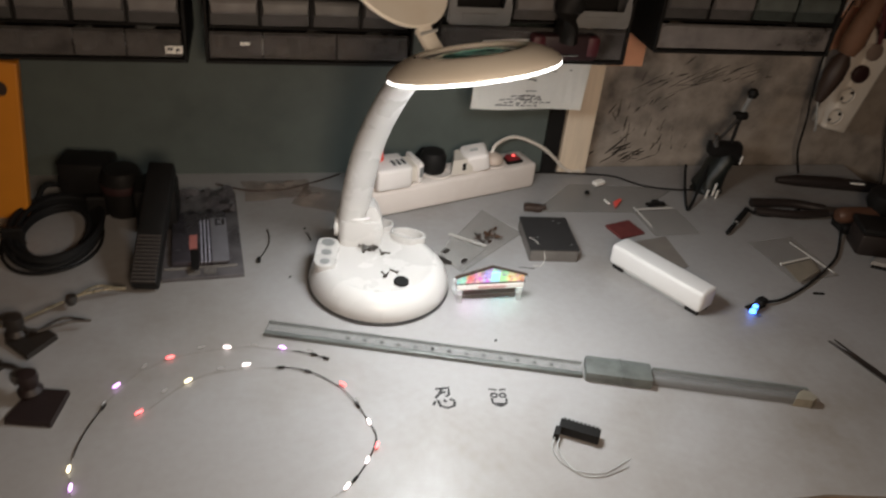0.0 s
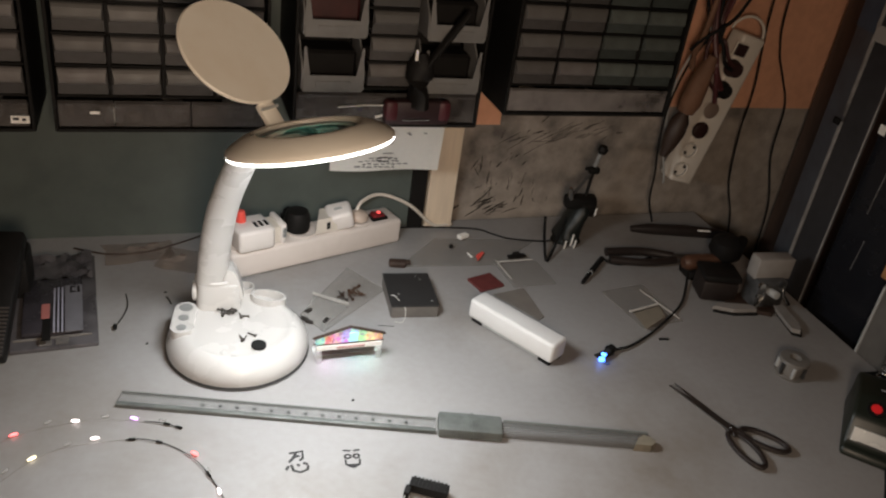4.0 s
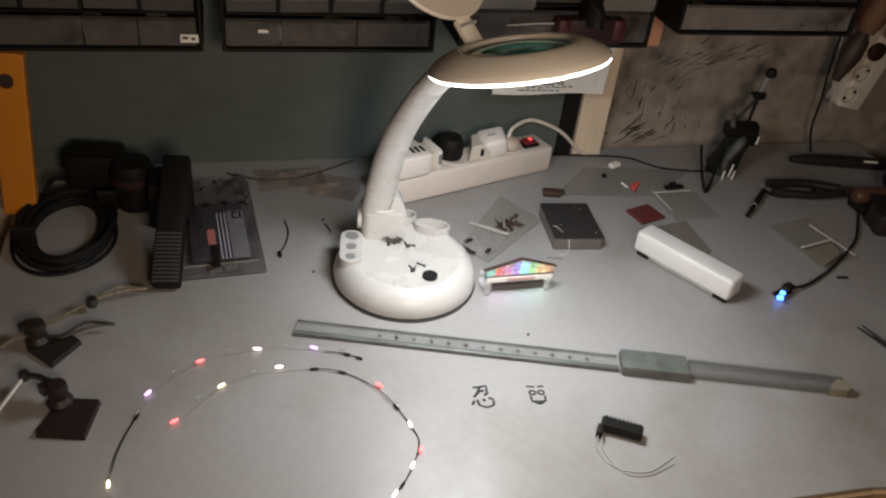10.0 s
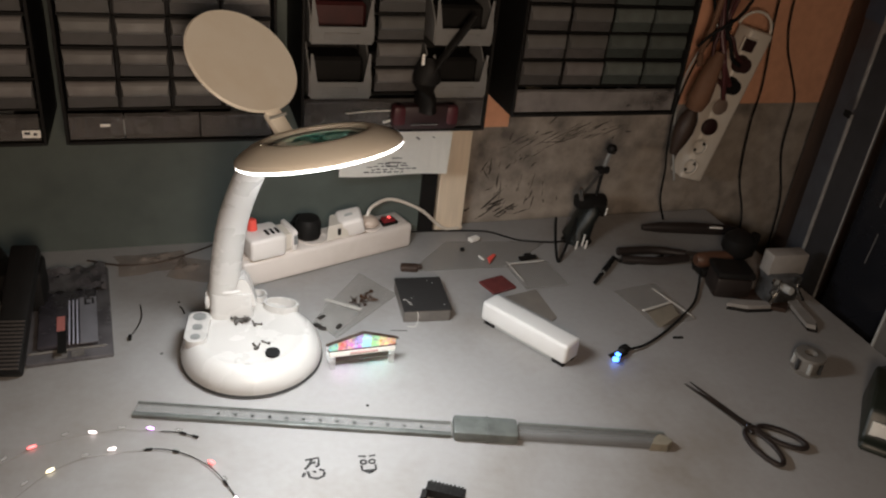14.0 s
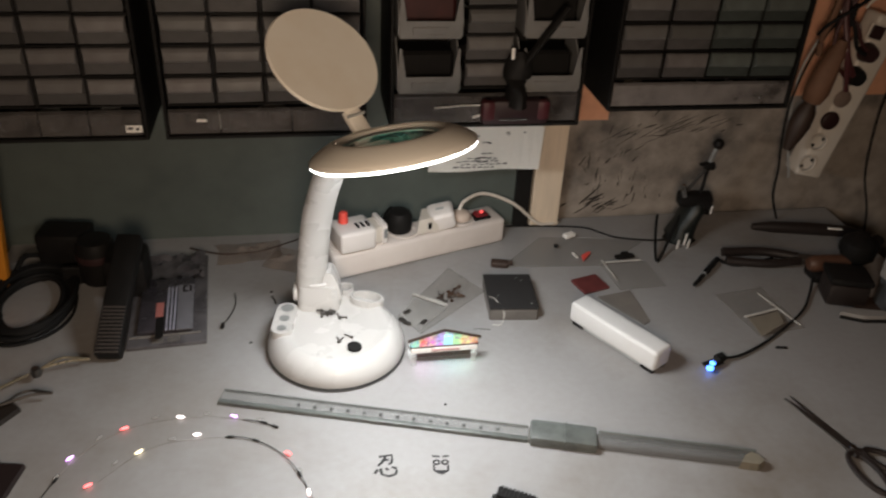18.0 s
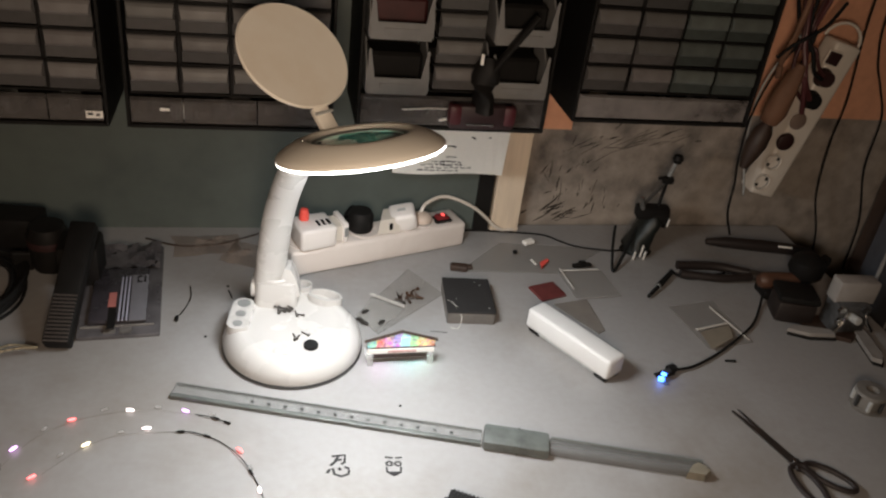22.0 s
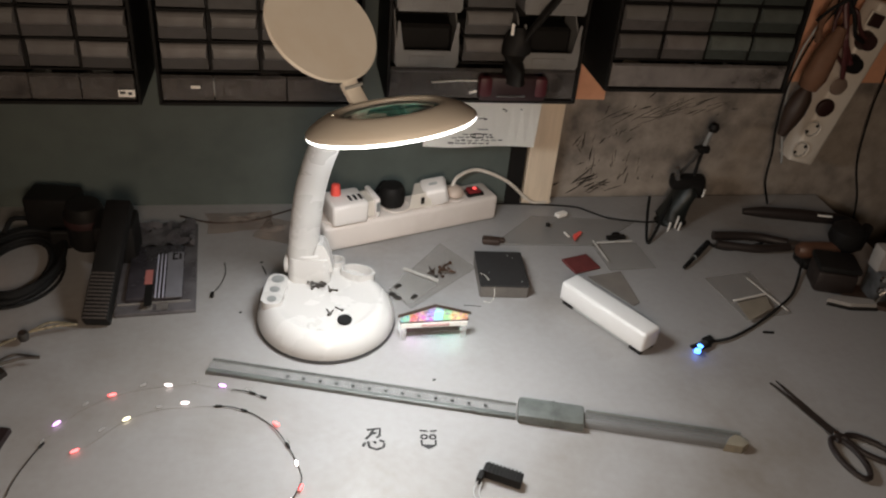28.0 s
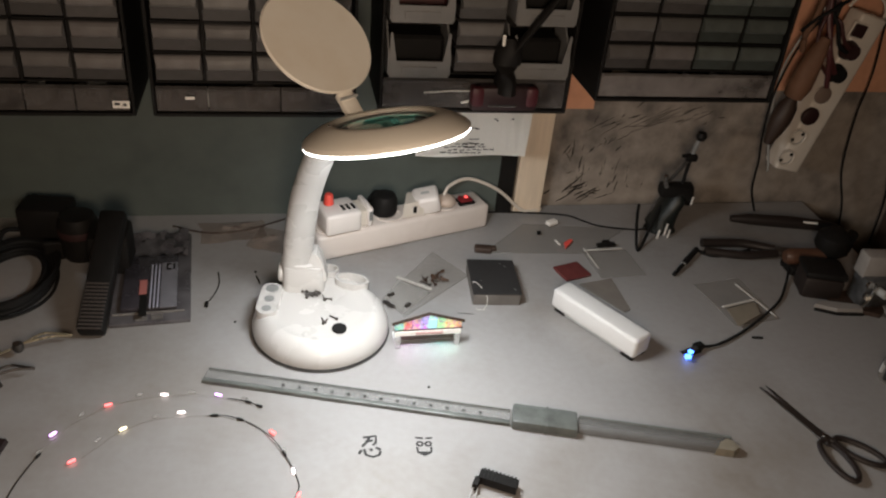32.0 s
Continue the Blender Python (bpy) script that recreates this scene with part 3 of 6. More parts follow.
part("lens_collar", bm_lathe([(0.0452, 0.0084), (0.0452, -0.0050), (0.0462, -0.0050), (0.0462, 0.0084), (0.0452, 0.0084)], 64, HT), M_GREYL, lamp, "pale collar under the lens", True)
part("lens_rim", bm_lathe([(0.0446, 0.0104), (0.0442, 0.0116), (0.0456, 0.0124), (0.0464, 0.0112), (0.0462, 0.0100), (0.0446, 0.0104)], 64, HT), M_GREYL, lamp, "thin pale lens rim", True)
part("rivet", bm_cyl(0.0016, 0.003, seg=12, bevel=0.0006), M_CHROME, lamp, "small steel rivet beside the lens", True, HT @ pose(-0.0505, -0.006, 0.0162))
LUP = Vector((-0.443, 0.617, 0.650)).normalized()      # up along the raised cover
LX = LUP.cross(Vector((0.379, -0.528, 0.760))).normalized()
LN = LX.cross(LUP)
LM = Matrix((LX, LUP, LN)).transposed().to_4x4()
LM.translation = Vector((-0.0434, 0.1789, 0.3717)) - LB
part("lens_cover", bm_lathe([(0, -0.003), (0.0553, -0.003), (0.0576, -0.001), (0.0583, 0.001), (0.0568, 0.003), (0.050, 0.0022), (0, 0.0016)], 96, LM), M_LID, lamp, "round cream lens cover, swung up", True)
part("cover_hinge", bm_box(0.018, 0.026, 0.008, (0, -0.0690, -0.004), 0.002, 2, bm=bm_box(0.012, 0.016, 0.004, (0, -0.058, -0.001), 0.001, 2)), M_LID, lamp, "", True, LM)
part("hinge_pin", bm_cyl(0.0016, 0.020, seg=10), M_GREYL, lamp, "small steel hinge pin", True, LM @ pose(0, -0.0640, 0.001, 0, 90, 0))
ring_lamp = area("ring_lamp", look(HC - HN * 0.012, HC - HN * 0.3), 0.14, 2.25, (0.93, 0.97, 1.0))

# small things lying in the lamp's dish
solid("black_disc", bm_cyl(0.0086, 0.004, (0, 0, 0.002), 28, bevel=0.0008), M_RUBBER, "small black disc magnet on the lamp base", "magnet", pose(-0.018, 0.1605, 0.0302))
heap = thing("screw_heap", pose(-0.046, 0.2315, 0.0304), "small heap of dark screws on the lamp base", "screws")
for k in range(14):
    a, r = random.uniform(0, 6.28), random.uniform(0, 0.0095)
    part("screw", bm_cyl(0.0009, 0.008, (0, 0, 0), 8, bm=bm_cyl(0.0018, 0.0014, (0, 0, 0.0045), 10)), M_STEEL, heap, m=pose(r * math.cos(a), 0.55 * r * math.sin(a), 0.0014 + 0.0015 * (k % 3), 90, random.uniform(-20, 20), random.uniform(0, 360)))
for k, (x, y, a) in enumerate(((-0.036, 0.178, 20), (-0.033, 0.176, -35), (-0.024, 0.183, 50), (-0.029, 0.221, 75), (-0.033, 0.224, 10))):
    solid("loose_screw", bm_cyl(0.0009, 0.010, (0, 0, 0), 8, bm=bm_cyl(0.0019, 0.0014, (0, 0, 0.0055), 10)), M_STEEL, "loose dark screw on the lamp base", "screw", pose(x, y, 0.0320, 90, 0, a), group="loose screws on the lamp base")

# ---- power strip on the bench ----
SA = math.degrees(math.atan2(0.083, 0.252))
strip = thing("power_strip", pose(0.088, 0.414, 0, 0, 0, SA), "yellowed white power strip with a lit red switch, full of plugs", "power strip")
part("casing", bm_box(0.275, 0.050, 0.040, (0, 0, 0.020), 0.006, 3), M_STRIP, strip, "", True)
for k in range(5):
    s = part("socket", bm_lathe([(0.020, 0.0), (0.020, 0.003), (0.0185, 0.003), (0.0180, 0.0012), (0, 0.0012)], 28), M_STRIP, strip, "", True, pose(-0.112 + 0.046 * k, 0, 0.0395))
    for q in (-1, 1):
        part("pin_hole", bm_cyl(0.0026, 0.001, seg=10), M_BLACK, s, m=pose(q * 0.008, q * 0.004, 0.0016))
part("rocker_frame", bm_box(0.027, 0.020, 0.005, (0, 0, 0), 0.002, 2), M_BLACK, strip, "", True, pose(0.1045, -0.005, 0.0415))
part("rocker", bm_box(0.020, 0.014, 0.008, (0, 0, 0), 0.002), M_RED, strip, "red rocker switch", True, pose(0.1045, -0.005, 0.0445, 0, 8, 0))
part("lens", bm_lathe([(0, 0.0022), (0.0022, 0.0018), (0.0036, 0.0)], 16), M_REDGLOW, strip, "glowing red switch lens", True, pose(0.1055, -0.005, 0.0483))


def on_strip(x, z=0.0425):
    return pose(0.088, 0.414, 0, 0, 0, SA) @ pose(x, 0, z)


charger = thing("charger", on_strip(-0.100), "white block charger plugged into the power strip", "charger")
part("body", bm_box(0.052, 0.048, 0.032, (0, -0.006, 0.015), 0.005, 3), M_PLUGW, charger, "", True)
part("front_plate", bm_box(0.008, 0.042, 0.030, (0.042, -0.002, 0.014), 0.003, 2), M_PLUGW, charger, "", True)
for k in range(3):
    part("slot", bm_box(0.004, 0.014, 0.0015, (0.004 + 0.0075 * k, -0.012, 0.0310)), M_BLACK, charger)
part("neck", bm_box(0.014, 0.034, 0.024, (0.032, -0.002, 0.012), 0.002), M_WHITE2, charger)
part("port", bm_box(0.005, 0.001, 0.014, (0.042, -0.0235, 0.016)), M_GREY, charger, "dark port")
solid("red_stopper", bm_cyl(0.0075, 0.016, (0, 0, 0.008), 16, r2=0.0055, bevel=0.0015), M_REDL, "red stopper standing on the white charger", "stopper", on_strip(-0.110, 0.0735) @ pose(0, 0.004, 0), True)
plug = thing("black_plug", on_strip(-0.024) @ pose(0, 0.006, 0), "round black plug in the power strip", "plug")
part("body", bm_lathe([(0, 0), (0.017, 0), (0.0185, 0.005), (0.0185, 0.022), (0.015, 0.029), (0, 0.031)], 32), M_BLACK, plug, "", True)
part("cord", bm_tube(curve([(0.0, 0.012, 0.022), (0.0, 0.032, 0.016), (-0.010, 0.041, -0.008), (-0.034, 0.043, -0.036)], 6), 0.0035, 8), M_RUBBER, plug, smooth=True)
wp = thing("white_adapter", on_strip(0.044), "small white adapter plugged into the power strip", "adapter")
part("body", bm_box(0.038, 0.034, 0.030, (0, -0.004, 0.015), 0.006, 3), M_PLUGW, wp, "", True, pose(0, 0, 0, 12, -14, -22))
part("ridge", bm_box(0.012, 0.005, 0.002, (0, -0.004, 0.0298), 0.0008), M_GREYL, wp, m=pose(0, 0, 0, 12, -14, -22))
wc = thing("white_collar_plug", on_strip(0.014), "flat white plug in the power strip", "plug")
part("body", bm_prism([(-0.022, -0.020), (0.014, -0.020), (0.014, 0.016), (0.000, 0.016)], 0.0, 0.021, inset=0.18), M_WHITE2, wc, "", True)
part("slot", bm_box(0.005, 0.0012, 0.010, (-0.001, -0.0192, 0.010), m=None), M_BLACK, wc)
bp = thing("beige_plug", on_strip(0.074), "beige plug with a white cord in the power strip", "plug")
part("body", bm_lathe([(0, 0), (0.0145, 0), (0.015, 0.005), (0.0125, 0.009), (0.007, 0.012), (0, 0.0125)], 24), M_CREAM, bp, "", True)
part("cord", bm_tube(curve([(-0.002, 0.004, 0.010), (0.010, 0.008, 0.023), (0.045, 0.012, 0.026), (0.090, -0.002, 0.006), (0.135, -0.010, -0.034), (0.17, -0.012, -0.0385)], 8), 0.0027, 8), M_WHITE2, bp, "white cord", True)

# ---- things lying on the bench ----
tube = thing("led_profile", pose(0.112, 0.0395, 0, 0, 0, math.degrees(math.atan2(-0.168, 0.570))), "long grey plastic led profile with a sleeve, lying on the bench", "light bar")
part("rail", bm_box(0.345, 0.019, 0.0036, (-0.122, 0.002, 0.0019), 0.001), M_RAIL, tube, "thin pale rail with small dark dots")
part("rail_edge", bm_box(0.345, 0.0058, 0.0052, (-0.122, -0.0070, 0.0027), 0.0012), M_SLEEVE, tube, "cloudy grey lower rail")
part("rail_lip", bm_box(0.345, 0.0014, 0.0048, (-0.122, 0.0122, 0.0025), 0.0006, 1), M_SLEEVE, tube)
part("tail_lip", bm_box(0.168, 0.0030, 0.0094, (0.210, 0.0128, 0.0047), 0.001, 1), M_SLEEVE, tube)
for k in range(13):
    part("dot", bm_box(0.0036, 0.0030, 0.0006, (-0.205 + 0.0185 * k, 0.0015, 0.0041)), M_BLACK, tube)
part("sleeve", bm_box(0.072, 0.030, 0.013, (0.088, 0.001, 0.0065), 0.003, 2), M_SLEEVE, tube, "grey sleeve", True)
part("sleeve_seam", bm_box(0.002, 0.0306, 0.0134, (0.090, 0.001, 0.0067), 0.0008), M_SLEEVE, tube)
part("tail", bm_box(0.172, 0.019, 0.009, (0.210, 0.002, 0.0045), 0.003, 2), M_TUBE, tube, "cloudy grey tail", True)
part("end_tip", bm_prism([(-0.020, -0.009), (0.000, -0.009), (0.008, -0.001), (0.001, 0.008), (-0.006, 0.010), (-0.014, 0.003)], 0.0, 0.0095, inset=0.1), mat("brownish cloudy tip", (0.24, 0.215, 0.165), 0.35, grain=0.4, scale=60, stain=0.5, stain_scale=25), tube, "brownish torn end tip", False, pose(0.293, 0.0, 0))

HW = 0.081
house = thing("acrylic_house", pose(0.089, 0.160, 0, 0, 0, 1), "small clear acrylic model house with glowing coloured gable lights", "model house")
for x in (-1, 1):
    for y in (0, 0.022):
        part("leg", bm_box(0.0065, 0.006, 0.018, (x * (HW / 2 - 0.004), y, 0.009), 0.0008), M_ACRYL, house, "clear acrylic leg")
part("floor_plate", bm_box(HW, 0.018, 0.002, (0, 0.016, 0.0045)), M_ACRYL, house, "clear plate")
part("dark_board", bm_box(HW - 0.014, 0.016, 0.012, (0, 0.0125, 0.0120), 0.001), M_BROWN, house, "dark circuit board inside")
part("lintel", bm_box(HW, 0.004, 0.007, (0, 0, 0.0215), 0.0008), mat("glowing white acrylic edge", (0.75, 0.73, 0.68), 0.3, emit=(1.0, 0.95, 0.9), strength=0.10), house, "glowing white edge")
part("sign_bar", bm_box(0.034, 0.002, 0.004, (0.001, -0.0032, 0.0225), 0.0005), mat("pink sign plate", (0.55, 0.36, 0.34), 0.5), house, "pale pink sign plate")
gm = bpy.data.materials.new("coloured gable lights")
gm.use_nodes = True
nt = gm.node_tree
tc, vo, hs = nt.nodes.new("ShaderNodeTexCoord"), nt.nodes.new("ShaderNodeTexVoronoi"), nt.nodes.new("ShaderNodeHueSaturation")
vo.inputs["Scale"].default_value = 240
vo.distance = "MANHATTAN"
hs.inputs["Saturation"].default_value, hs.inputs["Value"].default_value = 0.75, 0.80
nt.links.new(tc.outputs["Object"], vo.inputs["Vector"])
nt.links.new(vo.outputs["Color"], hs.inputs["Color"])
nt.links.new(hs.outputs[0], nt.nodes["Principled BSDF"].inputs["Emission Color"])
nt.links.new(hs.outputs[0], nt.nodes["Principled BSDF"].inputs["Base Color"])
nt.nodes["Principled BSDF"].inputs["Emission Strength"].default_value = 0.42
HUES = [(0.1, 0.8, 0.6), (1.0, 0.15, 0.12), (0.9, 0.3, 0.6), (0.35, 0.2, 0.9), (0.3, 0.75, 1.0), (0.45, 0.95, 0.5), (1.0, 0.75, 0.2), (1.0, 0.45, 0.2)]
for k in range(8):
    gk = gm.copy()
    nk = gk.node_tree
    mk = nk.nodes.new("ShaderNodeMix")
    mk.data_type, mk.inputs[0].default_value = "RGBA", 0.42
    mk.inputs[7].default_value = (*HUES[k], 1)
    bk = nk.nodes["Principled BSDF"]
    nk.links.new(bk.inputs["Emission Color"].links[0].from_socket, mk.inputs[6])
    nk.links.new(mk.outputs[2], bk.inputs["Emission Color"])
    nk.links.new(mk.outputs[2], bk.inputs["Base Color"])
    x0, x1 = -HW / 2 + HW * k / 8, -HW / 2 + HW * (k + 1) / 8
    z0, z1 = (0.0335 + 0.0125 * (1 - abs(x) / (HW / 2)) for x in (x0, x1))
    bm = bmesh.new()
    f = [bm.verts.new((x, y, z)) for y in (0, 0.003) for x, z in ((x0, 0.0262), (x1, 0.0262), (x1, z1 + 0.001), (x0, z0 + 0.001))]
    for q in ((0, 1, 2, 3), (7, 6, 5, 4), (0, 4, 5, 1), (1, 5, 6, 2), (2, 6, 7, 3), (3, 7, 4, 0)):
        bm.faces.new([f[i] for i in q])
    part("gable_light", bm, gk, house, "glowing coloured gable panel")
part("gable_door", bm_box(0.010, 0.002, 0.013, (0.004, -0.0012, 0.0345), 0.0006), mat("glowing pale blue door", (0.3, 0.6, 0.7), 0.4, emit=(0.45, 0.85, 1.0), strength=0.6), house, "glowing pale blue door panel")
# leds added out of sight to throw the coloured glow on the bench
for x, c in ((-0.026, (0.9, 0.55, 1.0)), (-0.008, (0.75, 0.9, 1.0)), (0.012, (0.35, 0.9, 1.0)), (0.028, (0.6, 1.0, 0.8))):
    part("glow_led", bm_box(0.004, 0.002, 0.0012, (x, 0.0035, 0.0168), 0.0003), mat("hidden glow led", c, 0.3, emit=c, strength=100.0), house, "hidden led added for the glow on the bench")
for s in (-1, 1):
    part("roof", bm_box(0.0475, 0.005, 0.0009, (0, 0.001, 0), 0.0002), M_BROWN, house, "thin dark roof slat", m=pose(s * 0.0215, 0, 0.0415, 0, s * 17.0, 0))
part("gable_base", bm_box(HW + 0.003, 0.005, 0.0008, (0, 0.001, 0.0258)), M_BROWN, house, "thin dark rail")
part("wire", bm_tube(curve([(0.040, 0.02, 0.032), (0.050, 0.024, 0.028), (0.062, 0.024, 0.026)], 5), 0.0004, 6), M_BLACK, house)

box = thing("black_case", pose(0.1975, 0.275, 0, 0, 0, -5), "flat charcoal plastic case with a grey front", "case")
part("body", bm_box(0.064, 0.080, 0.017, (0, 0, 0.0085), 0.002), mat("brown grey case plastic", (0.135, 0.122, 0.110), 0.55, grain=0.3, scale=90, stain=0.4, stain_scale=30), box, "grey lower body")
part("lid", bm_box(0.065, 0.081, 0.003, (0, 0, 0.0185), 0.001), mat("charcoal brown lid", (0.017, 0.016, 0.016), 0.65, grain=0.5, scale=160, dark=(0.035, 0.034, 0.033), spec=0.3), box, "charcoal speckled lid")
for x, y in ((-0.018, -0.012), (0.018, 0.024), (0.024, -0.030), (0.012, 0.030)):
    part("scratch", bm_box(random.uniform(0.001, 0.0024), random.uniform(0.0006, 0.0012), 0.0004, (x, y, 0.0202)), M_GREYL, box)
solid("thin_white_wire", bm_tube(curve([(0.166, 0.262, 0.021), (0.172, 0.255, 0.0215), (0.180, 0.235, 0.015), (0.176, 0.226, 0.002), (0.165, 0.228, 0.001)], 6), 0.00035, 6), M_WIREW, "thin white wire curled over the case", "wire")
solid("black_clip", bm_box(0.026, 0.013, 0.010, (0, 0, 0.005), 0.003, 2, bm=bm_box(0.010, 0.008, 0.006, (0.014, 0.003, 0.006), 0.002)), M_BROWN, "small dark brown clip on the bench", "clip", pose(0.2045, 0.3655, 0, 0, 0, -12))
solid("red_pad", bm_box(0.042, 0.036, 0.004, (0, 0, 0.0022), 0.0015), mat("dull red felt pad", (0.125, 0.022, 0.020), 0.8, grain=0.4, scale=120), "flat dark red square pad", "pad", pose(0.3215, 0.3055, 0, 0, 0, 17))

# plain bar-shaped white lamp body on feet
bar = thing("white_bar", pose(0.3145, 0.1725, 0, 0, 0, -58.5), "white plastic bar with eased edges on small black feet", "plastic housing")
part("body", bm_box(0.137, 0.032, 0.0285, (-0.0015, 0, 0.01925), 0.0050, 4), mat("matt white housing plastic", (0.66, 0.65, 0.635), 0.5, grain=0.06, scale=30, stain=0.15, stain_scale=16, dark=(0.52, 0.48, 0.43)), bar, "", True)
part("underside", bm_box(0.120, 0.026, 0.004, (0, 0, 0.0035), 0.001), M_GREYL, bar)
for x in (-0.055, 0.055):
    for y in (-0.010, 0.010):
        part("foot", bm_box(0.018, 0.008, 0.006, (x, y, 0.003), 0.0015), M_RUBBER, bar, "black rubber foot")
solid("grey_film", bm_prism([(-0.036, 0.020), (0.016, 0.031), (0.017, -0.041), (0.006, -0.048)], 0.0, 0.0012), mat("grey film", (0.20, 0.18, 0.16), 0.25, grain=0.3, scale=40), "thin grey plastic film behind the white bar", "film", pose(0.358, 0.255, 0.0005))

pcb = thing("blue_led_board", pose(0.412, 0.108, 0, 0, 0, 20), "tiny circuit board with a lit blue led on a black cord", "circuit board")
part("board", bm_box(0.026, 0.012, 0.002, (0.008, 0.006, 0.006), 0.0004), M_BLACK, pcb)
part("chip", bm_box(0.008, 0.007, 0.004, (0.013, 0.006, 0.009), 0.0006), M_DGREY, pcb)
part("plug", bm_box(0.014, 0.010, 0.009, (0.024, 0.010, 0.006), 0.002), M_RUBBER, pcb)
part("led", bm_cyl(0.0032, 0.007, (0, 0, 0), 16, bevel=0.001), M_BLUE, pcb, "glowing blue led", True, pose(-0.002, 0.001, 0.0055, 70, 0, 20))
part("led", bm_cyl(0.0024, 0.006, (0, 0, 0), 16, bevel=0.001), M_BLUE, pcb, "glowing blue led", True, pose(0.003, 0.003, 0.010, 70, 0, 0))
for q in (-0.003, 0.001):
    part("lead", bm_cyl(0.0004, 0.012, seg=6), M_STEEL, pcb, m=pose(q, -0.005, 0.003, 75, 0, 0))
solid("signal_cable", bm_tube(curve([(0.436, 0.124, 0.006), (0.4627, 0.1303, 0.004), (0.5008, 0.1492, 0.003), (0.530, 0.167, 0.003), (0.560, 0.1875, 0.003), (0.599, 0.218, 0.003), (0.6305, 0.2565, 0.004), (0.650, 0.285, 0.010), (0.660, 0.300, 0.018)], 8), 0.0018, 8), M_RUBBER, "thin black cord running over the bench", "cable", smooth=True)


def bag(name, pts, label, zip_pts=(), z=0.0, film=None):
    """A clear bag: a thin wavy sheet with raised rims and zip lines."""
    b = thing(name, pose(0, 0, z), label, "plastic bag")
    bm = bmesh.new()
    n = 10
    grid = []
    for i in range(n + 1):
        row = []
        for j in range(n + 1):
            u, v = i / n, j / n
            x = (1 - u) * (1 - v) * pts[0][0] + u * (1 - v) * pts[1][0] + u * v * pts[2][0] + (1 - u) * v * pts[3][0]
            y = (1 - u) * (1 - v) * pts[0][1] + u * (1 - v) * pts[1][1] + u * v * pts[2][1] + (1 - u) * v * pts[3][1]
            row.append(bm.verts.new((x, y, 0.0012 + 0.003 * abs(noise.noise((x * 60, y * 60, 3))) * math.sin(math.pi * u) ** 0.5 * math.sin(math.pi * v) ** 0.5)))
        grid.append(row)
    for i in range(n):
        for j in range(n):
            bm.faces.new((grid[i][j], grid[i + 1][j], grid[i + 1][j + 1], grid[i][j + 1]))
    part("film", bm, film or M_CLEAR, b, "", True)
    for p, q in zip(pts, pts[1:] + pts[:1]):
        part("rim", bm_tube([(*p, 0.0014), (*q, 0.0014)], 0.0005, 5), M_FILM, b, "pale folded rim")
    for a, c, w in zip_pts:
        part("zip_line", bm_tube([(a[0], a[1], 0.0035), (c[0], c[1], 0.0035)], w, 6, flat=0.5), M_ZIP, b, "white zip line")
    return b


sb = bag("screw_bag", [(0.046, 0.259), (0.0695, 0.2175), (0.170, 0.304), (0.130, 0.366)], "clear zip bag with a few dark screws", [((0.0690, 0.303), (0.1120, 0.2715), 0.0011), ((0.0710, 0.3055), (0.1140, 0.274), 0.0007)], film=M_BAG)
for k in range(18):
    x, y = 0.117 + random.gauss(0, 0.008), 0.2965 + random.gauss(0, 0.006)
    part("screw", bm_cyl(0.0011, 0.009, seg=8, bm=bm_cyl(0.0022, 0.0016, (0, 0, 0.005), 10)), (M_BROWN, M_STEEL, M_BROWN2)[k % 3], sb, m=pose(x, y, 0.0042 + 0.001 * (k % 3), 90, 0, random.uniform(0, 360)))
for x, y, turn in ((0.0492, 0.2464, -40), (0.0762, 0.2395, 50), (0.0575, 0.2636, 35), (0.0545, 0.2390, -35)):
    part("dark_lug", bm_box(0.0105, 0.0055, 0.003, (0, 0, 0), 0.0012, 2), M_STEEL, sb, "dark metal lug in the bag", True, pose(x, y, 0.0035, 0, 0, turn))
# pale film added for the reflection on the bag's lower half
part("pale_sheet", bm_prism([(0.050, 0.258), (0.068, 0.223), (0.110, 0.267), (0.070, 0.298)], 0.0016, 0.0022), M_FILM, sb, "paler film for the reflection under the zip")
bag("flat_bag", [(0.206, 0.361), (0.360, 0.352), (0.448, 0.420), (0.284, 0.438)], "flat clear plastic bag on the bench", film=M_BAG)
bag("parts_bag", [(0.352, 0.350), (0.420, 0.352), (0.426, 0.288), (0.358, 0.284)], "clear bag with white zip lines", [((0.3555, 0.3575), (0.3605, 0.304), 0.0013), ((0.359, 0.352), (0.414, 0.354), 0.0018)], film=M_BAG, z=0.0035)
bag("empty_zip_bag", [(0.491, 0.264), (0.507, 0.169), (0.577, 0.179), (0.566, 0.276)], "empty clear zip bag with white zip lines", [((0.552, 0.259), (0.573, 0.182), 0.0017), ((0.507, 0.208), (0.562, 0.2215), 0.0024)], film=M_BAG)
solid("tan_card", bm_prism([(0.507, 0.162), (0.551, 0.186), (0.557, 0.213), (0.508, 0.200)], 0.0045, 0.0052), M_TAN, "small tan card in a clear bag", "card", pose(0, 0, 0.0005))
solid("white_chip", bm_box(0.018, 0.010, 0.006, (0, 0, 0.003), 0.001), M_PAPER, "small white plastic piece on the bench", "plastic piece", pose(0.328, 0.432, 0.0045, 0, 0, 25))
solid("red_scrap", bm_prism([(-0.013, -0.006), (0.013, 0.002), (0.012, 0.006), (-0.004, 0.005)], 0, 0.003), M_REDL, "small bright red scrap", "scrap", pose(0.337, 0.374, 0.003, 0, 0, 33))
solid("white_scrap", bm_box(0.014, 0.003, 0.002, (0, 0, 0.001), 0.0005), M_PAPER, "small white wire scrap", "scrap", pose(0.3215, 0.378, 0.004, 0, 0, -75))
